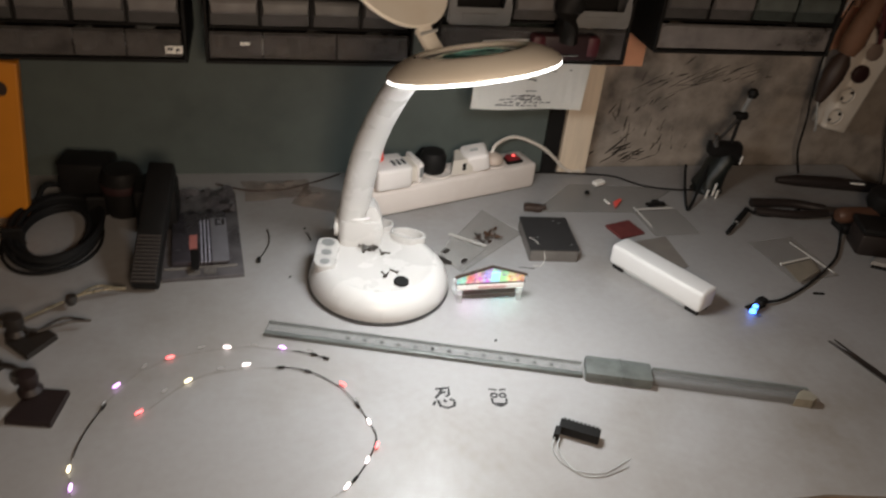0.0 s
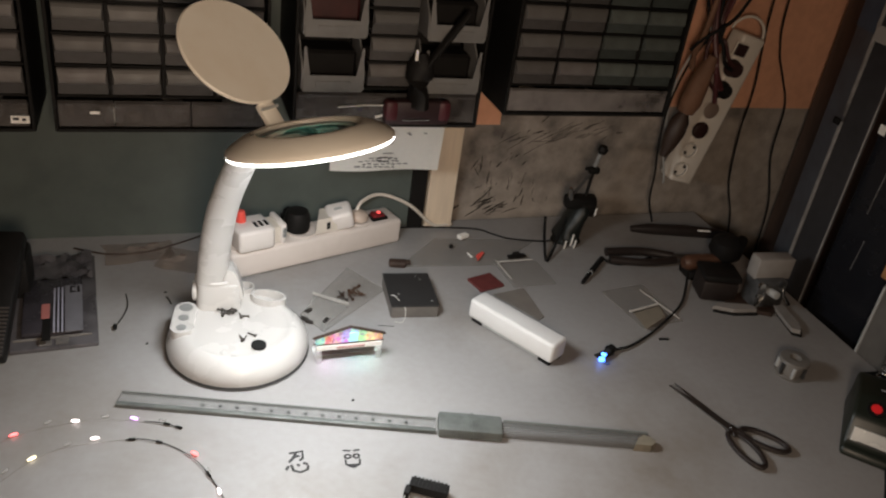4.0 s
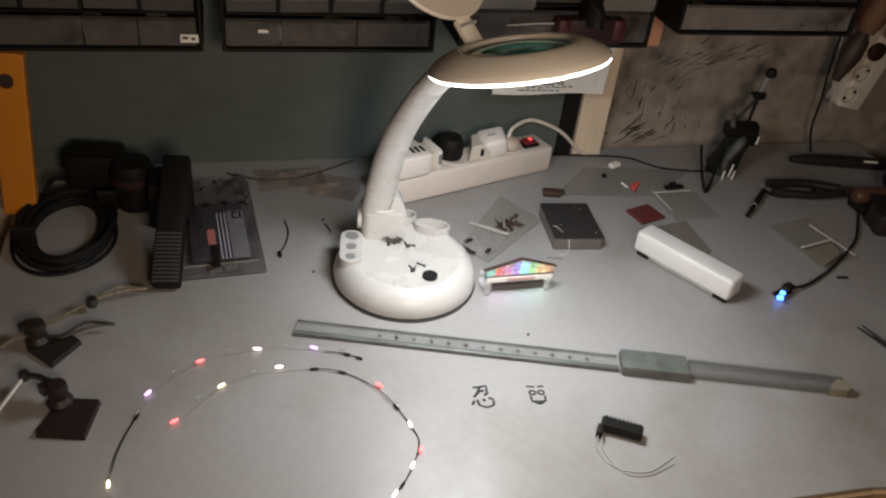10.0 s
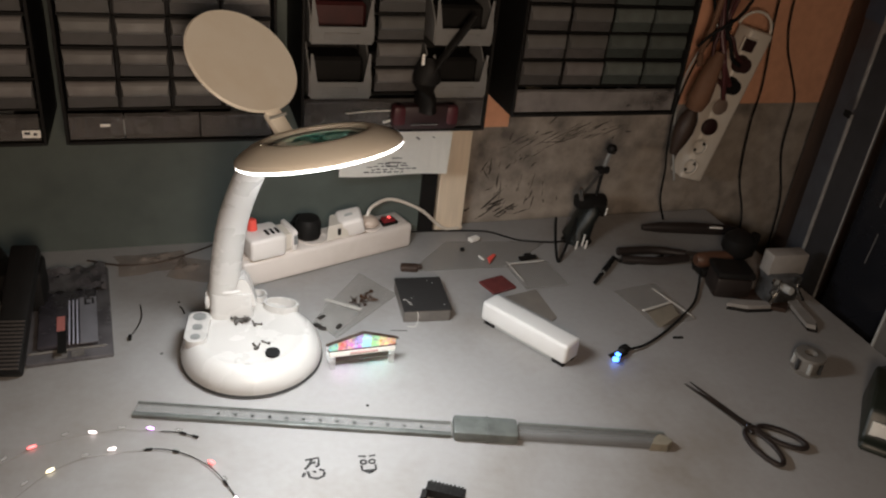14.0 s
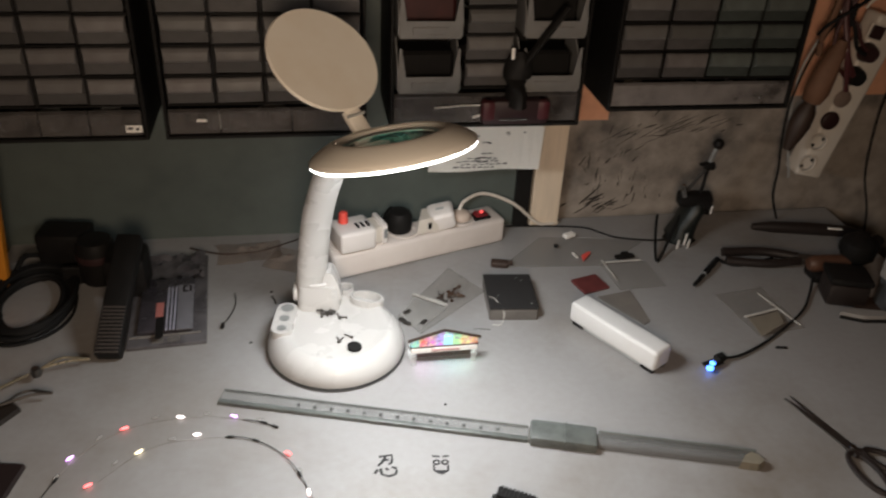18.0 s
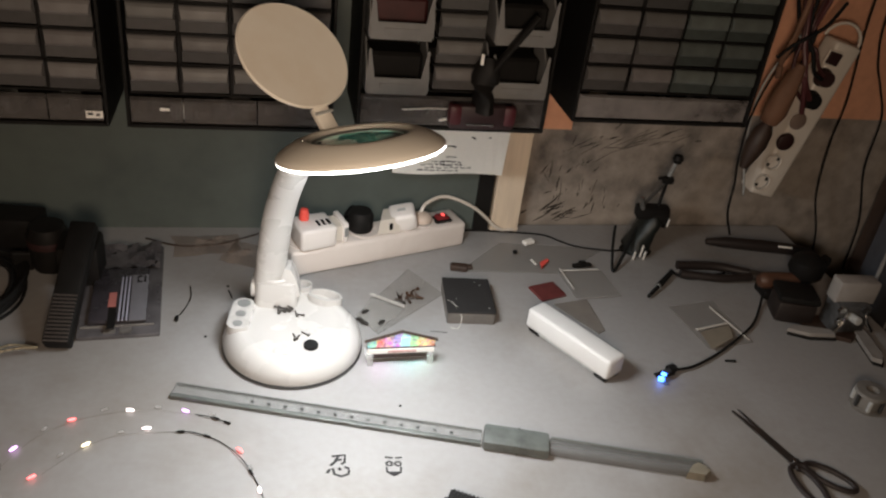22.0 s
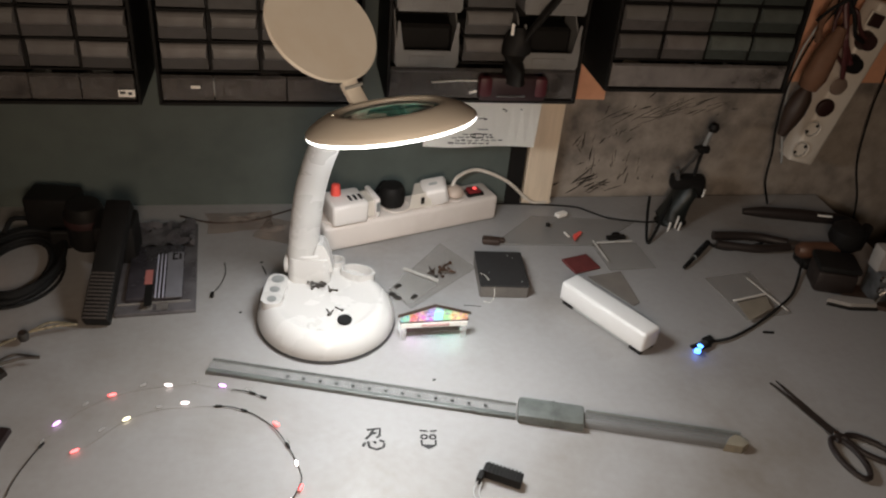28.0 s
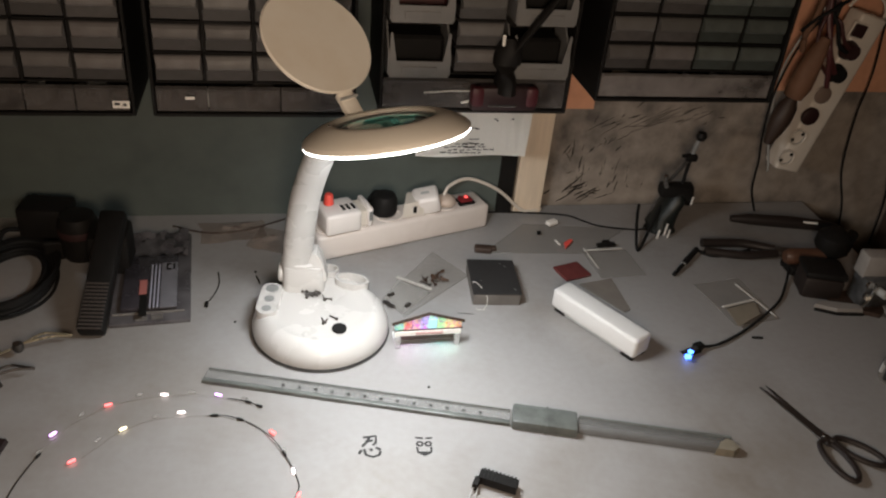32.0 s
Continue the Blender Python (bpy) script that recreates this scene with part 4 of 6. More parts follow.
solid("black_bit", bm_box(0.006, 0.005, 0.005, (0, 0, 0.0025), 0.001), M_RUBBER, "tiny black plastic bit", "scrap", pose(0.2995, 0.404, 0.004))
solid("dark_bits", bm_box(0.030, 0.008, 0.004, (0, 0, 0.002), 0.001, bm=bm_box(0.012, 0.014, 0.005, (0.003, 0.003, 0.0025), 0.002)), M_BLACK, "flat dark metal clip in a clear bag", "clip", pose(0.394, 0.367, 0.004, 0, 0, 6))
solid("tiny_black_rod", bm_cyl(0.0016, 0.014, seg=8), M_RUBBER, "tiny black rod on the bench", "scrap", pose(0.524, 0.142, 0.0016, 90, 0, 82))


M_GRIP = mat("dark brown grip plastic", (0.020, 0.014, 0.012), 0.5, grain=0.3, scale=80)
sc = thing("scissors", pose(0.5080, -0.0385, 0), "steel scissors with dark brown loop handles, slightly open", "scissors")
for q, tip, mid, ln, wd, ang in ((1, (-0.0335, 0.085), (-0.0035, -0.034), 0.029, 0.0125, 95), (-1, (-0.0225, 0.0890), (0.0285, -0.0245), 0.028, 0.0118, -46)):
    d = Vector((tip[0], tip[1], 0)).normalized()
    n = Vector((-d.y, d.x, 0))
    z = 0.0032 + 0.0013 * (q > 0)
    end = Vector((tip[0], tip[1], 0))
    part("blade", bm_prism([tuple(p)[:2] for p in (n * 0.0064 - d * 0.008, -n * 0.0064 - d * 0.008, end - n * 0.0012 * q, end + n * 0.0006)], z, z + 0.0013), M_STEEL, sc, "dark steel blade")
    u, v = Vector((math.cos(radians(ang)), math.sin(radians(ang)), 0)), Vector((-math.sin(radians(ang)), math.cos(radians(ang)), 0))
    c = Vector((mid[0], mid[1], 0.0055))
    part("handle", bm_tube([c + u * ln * math.cos(t * 0.2244) + v * wd * math.sin(t * 0.2244) for t in range(28)], 0.0031, 8, closed=True), M_GRIP, sc, "dark brown plastic loop handle", True)
    part("shank", bm_tube([(0, 0, 0.0055), tuple(c * 0.35 + Vector((0, 0, 0.0036)))], [0.0045, 0.0040], 8, flat=0.7), M_GRIP, sc, smooth=True)
part("pivot", bm_cyl(0.0034, 0.003, (0, 0, 0.0075), 16, bevel=0.0006), M_CHROME, sc, "steel pivot screw")

conn = thing("black_connector", pose(0.1255, -0.0635, 0, 0, 0, -29), "black pin connector with thin white wires", "connector")
part("housing", bm_box(0.040, 0.013, 0.010, (0, 0, 0.006), 0.001), M_BLACK, conn)
for k in range(9):
    part("rib", bm_box(0.002, 0.0136, 0.0016, (-0.016 + 0.004 * k, 0, 0.0112)), M_BLACK, conn)
part("latch", bm_box(0.006, 0.012, 0.009, (-0.020, -0.010, 0.005), 0.001), M_BLACK, conn)
for k in range(2):
    part("wire", bm_tube(curve([(-0.021 + 0.004 * k, -0.014, 0.005), (-0.020 + 0.006 * k, -0.030, 0.002), (0.000 + 0.008 * k, -0.046 - 0.003 * k, 0.001), (0.030, -0.040 - 0.004 * k, 0.001), (0.052, -0.012 - 0.010 * k, 0.001)], 6), 0.0006, 6), M_GREYL, conn, "thin pale wire")


# ---- hand-drawn marks on the bench ----
def ink(name, m, strokes, label, w=0.0015):
    t = thing(name, m, label, "ink drawing", kind="structure")
    for line in strokes:
        part("stroke", bm_tube([(x, y, 0.0003) for x, y in line], w, 6, flat=0.25), M_INK, t)


ink("ink_character", pose(0.003, 0.001, 0), [
    [(-0.006, 0.0135), (0.008, 0.0145), (0.0065, 0.004), (0.003, 0.002)], [(0.001, 0.014), (-0.002, 0.007), (-0.008, 0.001)], [(-0.004, 0.0075), (0.004, 0.0085)],
    [(-0.012, -0.009), (-0.009, -0.004)], [(-0.006, -0.003), (-0.005, -0.011), (0.002, -0.0145), (0.009, -0.012), (0.0105, -0.007)], [(0.000, -0.003), (0.002, -0.006)], [(0.006, -0.002), (0.011, -0.005)]],
    "hand-drawn black ink character on the bench top")
ring1 = [(-0.0045 + 0.0032 * math.cos(k * 0.6), 0.0025 + 0.0028 * math.sin(k * 0.6)) for k in range(11)]
ring2 = [(0.0045 + 0.0032 * math.cos(k * 0.6), 0.0025 + 0.0028 * math.sin(k * 0.6)) for k in range(11)]
ink("ink_mark", pose(0.060, -0.003, 0, 0, 0, -6), [
    [(-0.009, 0.0115), (-0.001, 0.0105)], [(0.002, 0.0105), (0.009, 0.0115)], ring1, ring2, [(-0.0075, -0.002), (-0.007, -0.009), (0.0, -0.0135), (0.007, -0.009), (0.0075, -0.002)],
    [(-0.006, -0.0095), (0.006, -0.0095)], [(-0.005, -0.011), (0.005, -0.011)], [(-0.0035, -0.0122), (0.0035, -0.0122)]],
    "small hand-drawn black ink sketch on the bench top", 0.0012)

# ---- string of coloured lights in a loop ----
fairy = thing("string_lights", pose(0, 0, 0), "loop of thin wire string lights glowing in many colours", "string lights")
LOOP = [(-0.110, 0.070), (-0.129, 0.080), (-0.160, 0.089), (-0.190, 0.094), (-0.238, 0.092), (-0.268, 0.080), (-0.300, 0.058), (-0.322, 0.018), (-0.338, -0.035), (-0.334, -0.085), (-0.318, -0.115), (-0.292, -0.136), (-0.251, -0.145),
        (-0.197, -0.141), (-0.154, -0.132), (-0.128, -0.120), (-0.096, -0.094), (-0.073, -0.055), (-0.074, -0.030), (-0.091, 0.011), (-0.113, 0.040), (-0.138, 0.055), (-0.162, 0.060), (-0.217, 0.059), (-0.250, 0.042), (-0.281, 0.012)]
line = curve([(x, y, 0.002 + 0.001 * math.sin(9 * k)) for k, (x, y) in enumerate(LOOP)], 6)
for a, b, m in ((0, 9, M_RUBBER), (9, 42, M_COPPER), (42, 49, M_RUBBER), (49, 72, M_COPPER), (72, 84, M_RUBBER), (84, 94, M_COPPER), (94, 132, M_RUBBER), (132, len(line) - 1, M_COPPER)):
    part("wire", bm_tube(line[a:b + 1], 0.00055 if m is M_RUBBER else 0.0003, 6), m, fairy)
RED, GRN, BLU, WHT, YEL, PUR = (1.0, 0.14, 0.14), (0.03, 0.85, 0.42), (0.16, 0.20, 1.0), (1.0, 0.86, 0.86), (1.0, 0.86, 0.58), (0.78, 0.42, 1.0)
EMIT = {c: mat("string light glow", tuple(0.6 * v for v in c), 0.3, emit=c, strength=4.0) for c in (RED, GRN, BLU, WHT, YEL, PUR)}
M_DROP = mat("clear resin drop", (0.50, 0.49, 0.47), 0.15, alpha=0.25)
# a lit bulb carries its colour; every other one is dark for the moment
BULBS = ((-0.314, 0.046, PUR), (-0.267, 0.084, RED), (-0.211, 0.095, WHT), (-0.154, 0.090, PUR), (-0.289, 0.007, RED), (-0.247, 0.047, YEL), (-0.191, 0.066, WHT), (-0.096, 0.028, RED), (-0.076, -0.027, WHT), (-0.340, -0.057, YEL),
         (-0.083, -0.075, WHT), (-0.335, -0.078, PUR), (-0.304, -0.125, YEL), (-0.292, -0.136, BLU), (-0.251, -0.145, RED), (-0.197, -0.140, GRN), (-0.154, -0.133, WHT), (-0.133, -0.123, PUR), (-0.104, -0.103, WHT), (-0.072, -0.058, RED),
         (-0.084, 0.002, None), (-0.322, 0.022, None), (-0.2685, 0.034, None), (-0.291, 0.072, None), (-0.237, 0.097, None), (-0.216, 0.062, None), (-0.1825, 0.097, None), (-0.126, 0.082, None))
for x, y, c in BULBS:
    near = min(range(len(line) - 1), key=lambda k: (line[k].x - x) ** 2 + (line[k].y - y) ** 2)
    turn = math.degrees(math.atan2(line[near + 1].y - line[near].y, line[near + 1].x - line[near].x)) + random.uniform(-14, 14)
    part("bulb", bm_lathe([(0, -0.0042), (0.0010, -0.0036), (0.0015, -0.0012), (0.0015, 0.0010), (0.0010, 0.0036), (0, 0.0044)], 12), EMIT[c] if c else M_DROP, fairy, "glowing coloured bulb" if c else "unlit clear bulb", True, pose(x, y, 0.0032) @ pose(0, 0, 0, 0, 0, turn) @ pose(0, 0, 0, 0, 90, 0))
for k in (0, 4, 42, 73, 96, 112, 124, 131):
    part("joint", bm_cyl(0.0014, 0.007, seg=10, bevel=0.0004), M_RUBBER, fairy, m=Matrix.Translation(line[k]) @ (line[k + 1] - line[k]).to_track_quat("Z", "Y").to_matrix().to_4x4())

# ---- wall side: paper, hanging strip, cables ----
note = thing("paper_note", pose(0.2435, 0.351, 0.2245), "white paper sheet with black handwriting hanging under the cabinet", "paper")
bm = bmesh.new()
for i in range(13):
    for j in range(2):
        bm.verts.new((-0.150 + 0.150 * i / 12, -0.003 * math.sin(i * 0.55) * j + 0.008 * j, -0.066 * j - 0.001 * i / 12))
bm.verts.ensure_lookup_table()
for i in range(12):
    bm.faces.new((bm.verts[2 * i], bm.verts[2 * i + 2], bm.verts[2 * i + 3], bm.verts[2 * i + 1]))
bmesh.ops.solidify(bm, geom=bm.faces[:], thickness=0.0004)
part("sheet", bm, M_PAPER, note)
# three rows of close handwriting and a few loose words, all as plain bars
WORDS = [(-0.0766, -0.0216, 0.010), (-0.0720, -0.0228, 0.004), (-0.0745, -0.0381, 0.014), (-0.0501, -0.0078, 0.004), (-0.0475, -0.0100, 0.003), (-0.0900, -0.0120, 0.007), (-0.0270, -0.0080, 0.003)]
for z, x0, x1 in ((-0.0455, -0.100, -0.064), (-0.0500, -0.114, -0.056), (-0.0545, -0.108, -0.044), (-0.0590, -0.118, -0.062)):
    x = x0
    while x < x1:
        w = random.uniform(0.003, 0.009)
        WORDS.append((x + w / 2, z + random.uniform(-0.0008, 0.0008), w))
        x += w + random.uniform(0.0012, 0.004)
for x, z, w in WORDS:
    part("writing_line", bm_box(w, 0.0006, random.uniform(0.0008, 0.0016), (x, -0.0042 + 0.008 * (-z) / 0.064, z)), M_INK, note)
part("scribble", bm_tube([(-0.0805 + 0.009 * math.cos(0.45 * k), -0.0046 + 0.006, -0.0475 + 0.0034 * math.sin(0.45 * k)) for k in range(14)], 0.0005, 5, closed=True), M_INK, note, "ring drawn in black ink")

hs = thing("hanging_power_strip", pose(0.714, 0.455, 0.086) @ pose(0, 0, 0, 0, 13.5, 0), "dusty white seven-way power strip hanging on the wall", "power strip")
part("casing", bm_box(0.045, 0.036, 0.256, (-0.0095, 0, 0.130), 0.005, 3), M_WHITE2, hs, "", True)
M_TANPLUG = mat("dull brown plug", (0.20, 0.145, 0.115), 0.6, grain=0.2, scale=60)
M_PLUGB = mat("dark red brown plug", (0.030, 0.011, 0.010), 0.5, grain=0.3, scale=70)
for k in range(6):
    m_ = (M_WHITE2, M_WHITE2, M_PLUGB, M_TANPLUG, M_BLACK, M_PLUGB)[k]
    s = part("socket", bm_lathe([(0, 0), (0.0122, 0), (0.0130, 0.003), (0.0142, 0.003), (0.0142, 0)], 28), M_WHITE2 if k in (0, 1, 3) else m_, hs, "dark plug in the socket" if k > 1 else "empty round socket", True, pose(-0.0240 - 0.0004 * k, -0.0178, 0.0245 + 0.0358 * k, 90, 0, 0))
    if k < 2:
        part("ring_line", bm_lathe([(0.0106, 0.0003), (0.0106, 0.0009), (0.0117, 0.0009), (0.0117, 0.0003)], 28), M_GREY, s)
        for q in (-1, 1):
            part("pin_hole", bm_cyl(0.0026, 0.001, seg=10), M_BLACK, s, m=pose(q * 0.006, q * 0.006, 0.0006))
    else:
        part("plug_back", bm_lathe([(0, 0.006 + 0.010 * (k > 3)), (0.0112, 0.006 + 0.010 * (k > 3)), (0.0134, 0.0045), (0.0140, 0.0)], 28), m_, s, "", True)
part("rocker_frame", bm_box(0.027, 0.004, 0.024, (-0.0265, -0.0185, 0.233), 0.0015), M_WHITE2, hs)
part("rocker", bm_box(0.022, 0.006, 0.019, (-0.0265, -0.0195, 0.233), 0.002), M_PLUGB, hs, "dark rocker switch")
part("loop", bm_tube([(-0.014 + 0.033 * math.cos(a * 0.3), 0, 0.254 + 0.030 * math.sin(a * 0.3)) for a in range(11)], 0.0024, 8), M_WHITE2, hs, "pale hanging loop", True)


def cord(name, pts, r, material, label, n=8):
    return solid(name, bm_tube(curve(pts, n), r, 8), material, label, "cable", smooth=True)


M_DRED = mat("dark red cable", (0.055, 0.016, 0.015), 0.55)
M_PINK = mat("faded orange brown sheath", (0.205, 0.105, 0.062), 0.7, grain=0.4, scale=40, stain=0.5, stain_scale=18)
# cables hang from above, cross at a knot and run on to the strip's plugs
KNOT = (0.680, 0.424, 0.352)
for k, (x0, mm, r, way) in enumerate(((0.652, M_DRED, 0.0030, ((0.668, 0.418, 0.318), (0.676, 0.414, 0.285), (0.706, 0.420, 0.256))), (0.664, M_MAROON, 0.0042, ((0.684, 0.414, 0.315), (0.690, 0.408, 0.290), (0.712, 0.416, 0.262))),
                                      (0.678, M_RUBBER, 0.0030, ((0.690, 0.412, 0.330), (0.700, 0.410, 0.305), (0.722, 0.418, 0.292))), (0.692, M_DRED, 0.0028, ((0.694, 0.414, 0.335), (0.706, 0.412, 0.312), (0.724, 0.418, 0.298))),
                                      (0.704, M_MAROON, 0.0038, ((0.684, 0.412, 0.310), (0.692, 0.408, 0.280), (0.708, 0.416, 0.240))), (0.640, M_RUBBER, 0.0026, ((0.672, 0.420, 0.300), (0.668, 0.418, 0.250), (0.664, 0.420, 0.200))))):
    cord("hanging_cable", [(x0 + 0.012, 0.440, 0.620), (x0 + 0.006, 0.434, 0.440), (KNOT[0] + 0.35 * (x0 - 0.672), KNOT[1] + 0.002 * k, KNOT[2] + 0.004 * (k % 3)), *way], r, mm, "dark cable hanging down to the power strip")
cord("knotted_cable", [(0.646, 0.428, 0.318), (0.658, 0.420, 0.338), (0.676, 0.414, 0.354), (0.700, 0.416, 0.372), (0.724, 0.424, 0.402)], 0.0026, M_RUBBER, "dark cable tied across the other cables")
cord("sheathed_cable", [(0.660, 0.436, 0.560), (0.668, 0.430, 0.420), (0.662, 0.426, 0.350), (0.652, 0.424, 0.315), (0.655, 0.424, 0.290)], 0.0046, M_PINK, "faded orange brown cable sheath")
cord("looped_cable", [(0.690, 0.430, 0.360), (0.655, 0.432, 0.300), (0.640, 0.436, 0.220), (0.646, 0.440, 0.150), (0.658, 0.447, 0.105), (0.668, 0.455, 0.05), (0.690, 0.462, 0.004)], 0.0018, M_RUBBER, "thin dark cable hanging beside the power strip")
cord("looped_grey_cable", [(0.690, 0.434, 0.372), (0.6767, 0.436, 0.348), (0.6605, 0.438, 0.3156), (0.6455, 0.440, 0.2658), (0.6449, 0.440, 0.2139), (0.6557, 0.440, 0.1548), (0.6738, 0.442, 0.0985), (0.680, 0.448, 0.086)], 0.0016, M_GREYL, "pale cable looping beside the power strip")
cord("long_black_cable", [(0.800, 0.468, 0.60), (0.806, 0.472, 0.38), (0.827, 0.478, 0.243), (0.8265, 0.478, 0.166), (0.838, 0.478, 0.073), (0.862, 0.474, 0.004), (0.872, 0.470, -0.06)], 0.0016, M_RUBBER, "long black cable hanging down the wall")
cord("long_black_cable", [(0.836, 0.474, 0.60), (0.8396, 0.478, 0.383), (0.855, 0.479, 0.308), (0.880, 0.480, 0.262), (0.905, 0.480, 0.210), (0.912, 0.480, 0.120), (0.945, 0.480, 0.02), (0.953, 0.480, -0.08)], 0.0016, M_RUBBER, "long black cable hanging down the wall")
hp = thing("hanging_plug", pose(0.646, 0.414, 0.178) @ pose(0, 0, 0, 0, 13, 0), "dark brown plug hanging beside the power strip", "plug")
part("body", bm_lathe([(0, -0.030), (0.006, -0.028), (0.012, -0.006), (0.0155, 0.012), (0.014, 0.034), (0.008, 0.046), (0.004, 0.060), (0, 0.060)], 18), M_BROWN, hp, "", True)
part("cord", bm_tube(curve([(0, 0, 0.058), (0.004, 0.002, 0.10), (0.006, 0.006, 0.14), (0.004, 0.010, 0.190)], 6), 0.003, 8), M_RUBBER, hp, smooth=True)
bm = bm_lathe([(0, 0.044), (0.013, 0.048), (0.0165, 0.066), (0.0155, 0.094), (0.0125, 0.122), (0.0075, 0.140), (0, 0.142)], 16)
for v in bm.verts:
    v.co += Vector((noise.noise(v.co * 70), 0.6 * noise.noise(v.co * 80 + Vector((7, 0, 0))), 0)) * 0.004
part("wrap", bm, M_PINK, hp, "faded orange brown tape wrap", True)
cord("bench_cable", [(0.205, 0.472, 0.004), (0.26, 0.472, 0.004), (0.319, 0.468, 0.003), (0.362, 0.4595, 0.003), (0.383, 0.442, 0.003), (0.405, 0.4255, 0.003), (0.4516, 0.4135, 0.003), (0.478, 0.412, 0.004)], 0.0014, M_RUBBER, "black cable along the back of the bench")
cord("bench_loop", [(0.470, 0.440, 0.032), (0.462, 0.422, 0.026), (0.450, 0.390, 0.014), (0.4400, 0.356, 0.003), (0.452, 0.366, 0.006), (0.476, 0.395, 0.024), (0.500, 0.424, 0.046)], 0.0022, M_RUBBER, "black cable loop by the clamp stand")
cord("left_cable", [(-0.235, 0.448, 0.004), (-0.19, 0.430, 0.003), (-0.14, 0.432, 0.003), (-0.095, 0.452, 0.004), (-0.06, 0.470, 0.006)], 0.0011, M_BROWN, "thin dark cable along the back of the bench")
# black strip stands in for the shaded gap beside the post
solid("dark_gap_strip", bm_box(0.024, 0.006, 0.22, (0.262, YW - 0.0155, 0.11)), M_BLACK, "black strip for the shaded gap beside the pine post", "trim", kind="structure")
solid("orange_wall_patch", bm_box(0.058, 0.006, 0.14, (0.360, YW + 0.006, 0.237)), M_ORANGE, "orange paint on the wall between the cabinets", "wall", kind="structure")
M_CRUMPLE = mat("brownish crumpled film", (0.40, 0.31, 0.25), 0.16, alpha=0.42, grain=0.5, scale=60, stain=0.8, stain_scale=32, dark=(0.12, 0.085, 0.065), bump=1.0)
for x, y, w, d, turn in ((-0.152, 0.432, 0.090, 0.052, 6), (-0.092, 0.405, 0.062, 0.058, -24)):
    bm = bmesh.new()
    bmesh.ops.create_grid(bm, x_segments=16, y_segments=12, size=0.5)
    for v in bm.verts:      # a crumpled sheet with a ragged rim
        e = 1 + 0.16 * noise.noise((v.co.x * 3, v.co.y * 3, x * 40))
        v.co = Vector((w * v.co.x * e, d * v.co.y * e, 0.0015 + 0.016 * abs(noise.noise((v.co.x * 5, v.co.y * 5, y * 30))) * (1 - max(abs(v.co.x), abs(v.co.y)) ** 2 * 3)))
    solid("crumpled_bag", bm, M_CRUMPLE, "small crumpled brownish clear bag at the back of the bench", "plastic bag", pose(x, y, 0, 0, 0, turn), True, group="crumpled bags")
for x, y in ((-0.141, 0.222), (-0.118, 0.330), (0.0793, 0.0855)):
    solid("dark_speck", bm_box(0.0032, 0.0024, 0.0016, (0, 0, 0.0008), 0.0005, 1), M_RUBBER, "tiny dark speck on the bench", "scrap", pose(x, y, 0, 0, 0, 30), group="specks on the bench")

# labels on the drawers, and white strips standing in for bright streaks
for x in (-0.228, -0.166, -0.104):
    solid("streak_strip", bm_box(0.048, 0.0012, 0.0035, (x + 0.025, 0.3462, 0.4195)), M_PAPER, "white strip standing in for a bright streak on a drawer", "label", group="labels on the drawers")
solid("label", bm_box(0.019, 0.001, 0.009, (-0.2635, 0.3475, 0.2325)), M_PAPER, "small white label on a wide drawer", "label", group="labels on the drawers")
solid("label", bm_box(0.011, 0.001, 0.0035, (-0.185, 0.3475, 0.2415)), M_PAPER, "tiny white label on a wide drawer", "label", group="labels on the drawers")
for x, z, w in ((-0.2678, 0.2335, 0.006), (-0.2595, 0.2325, 0.004)):
    solid("label_print", bm_box(w, 0.0006, 0.003, (x, 0.3468, z)), M_INK, "dark print bar on a white label", "print", kind="structure")
for x0, x1, z, r in ((0.097, 0.166, 0.2530, 0.0016), (0.146, 0.168, 0.2400, 0.0024)):
    solid("steel_strip", bm_tube([(x0, 0.3500, z - 0.002), ((x0 + x1) / 2, 0.3495, z + 0.001), (x1, 0.3500, z + 0.001)], r, 8, flat=0.7), M_BRIGHT, "thin bright steel strip tucked in a drawer front", "strip", smooth=True, group="steel strips in the drawer")
solid("chrome_rod", bm_cyl(0.0028, 0.17, (0, 0, 0.085), 14, bevel=0.0006), M_CHROME, "chromed rod hanging before the drawers", "rod", pose(0.433, 0.335, 0.438), True)

tool = thing("clamp_tool", pose(0.197, 0.338, 0.2345), "black and red clamp tool hanging on the cabinet", "clamp")
part("jaw", bm_box(0.086, 0.018, 0.032, (0, 0, 0.016), 0.005, 2), mat("dark maroon casting", (0.022, 0.008, 0.009), 0.5), tool, "dark maroon clamp jaw", True)
for s in (-1, 1):
    part("red_grip", bm_box(0.017, 0.020, 0.026, (s * 0.035, -0.001, 0.019), 0.005, 2), mat("maroon rubber grip", (0.060, 0.008, 0.012), 0.5), tool, "maroon grip", True)
part("neck", bm_tube(curve([(0.0, 0, 0.025), (-0.001, 0, 0.06), (0.0, 0.002, 0.092)], 5), [0.022, 0.020, 0.020, 0.019, 0.019, 0.018, 0.018, 0.017, 0.016, 0.012, 0.008], 14, flat=0.6), M_BLACK, tool, "black neck", True)
part("lever", bm_tube([(0.004, -0.004, 0.075), (0.030, -0.006, 0.115), (0.052, -0.006, 0.147)], [0.007, 0.008, 0.007], 10, flat=0.6), M_BLACK, tool, "black lever", True)
part("bolt", bm_cyl(0.0013, 0.036, seg=8), M_CHROME, tool, "steel bolt", m=pose(-0.004, -0.0135, 0.010, 0, 90, 0))
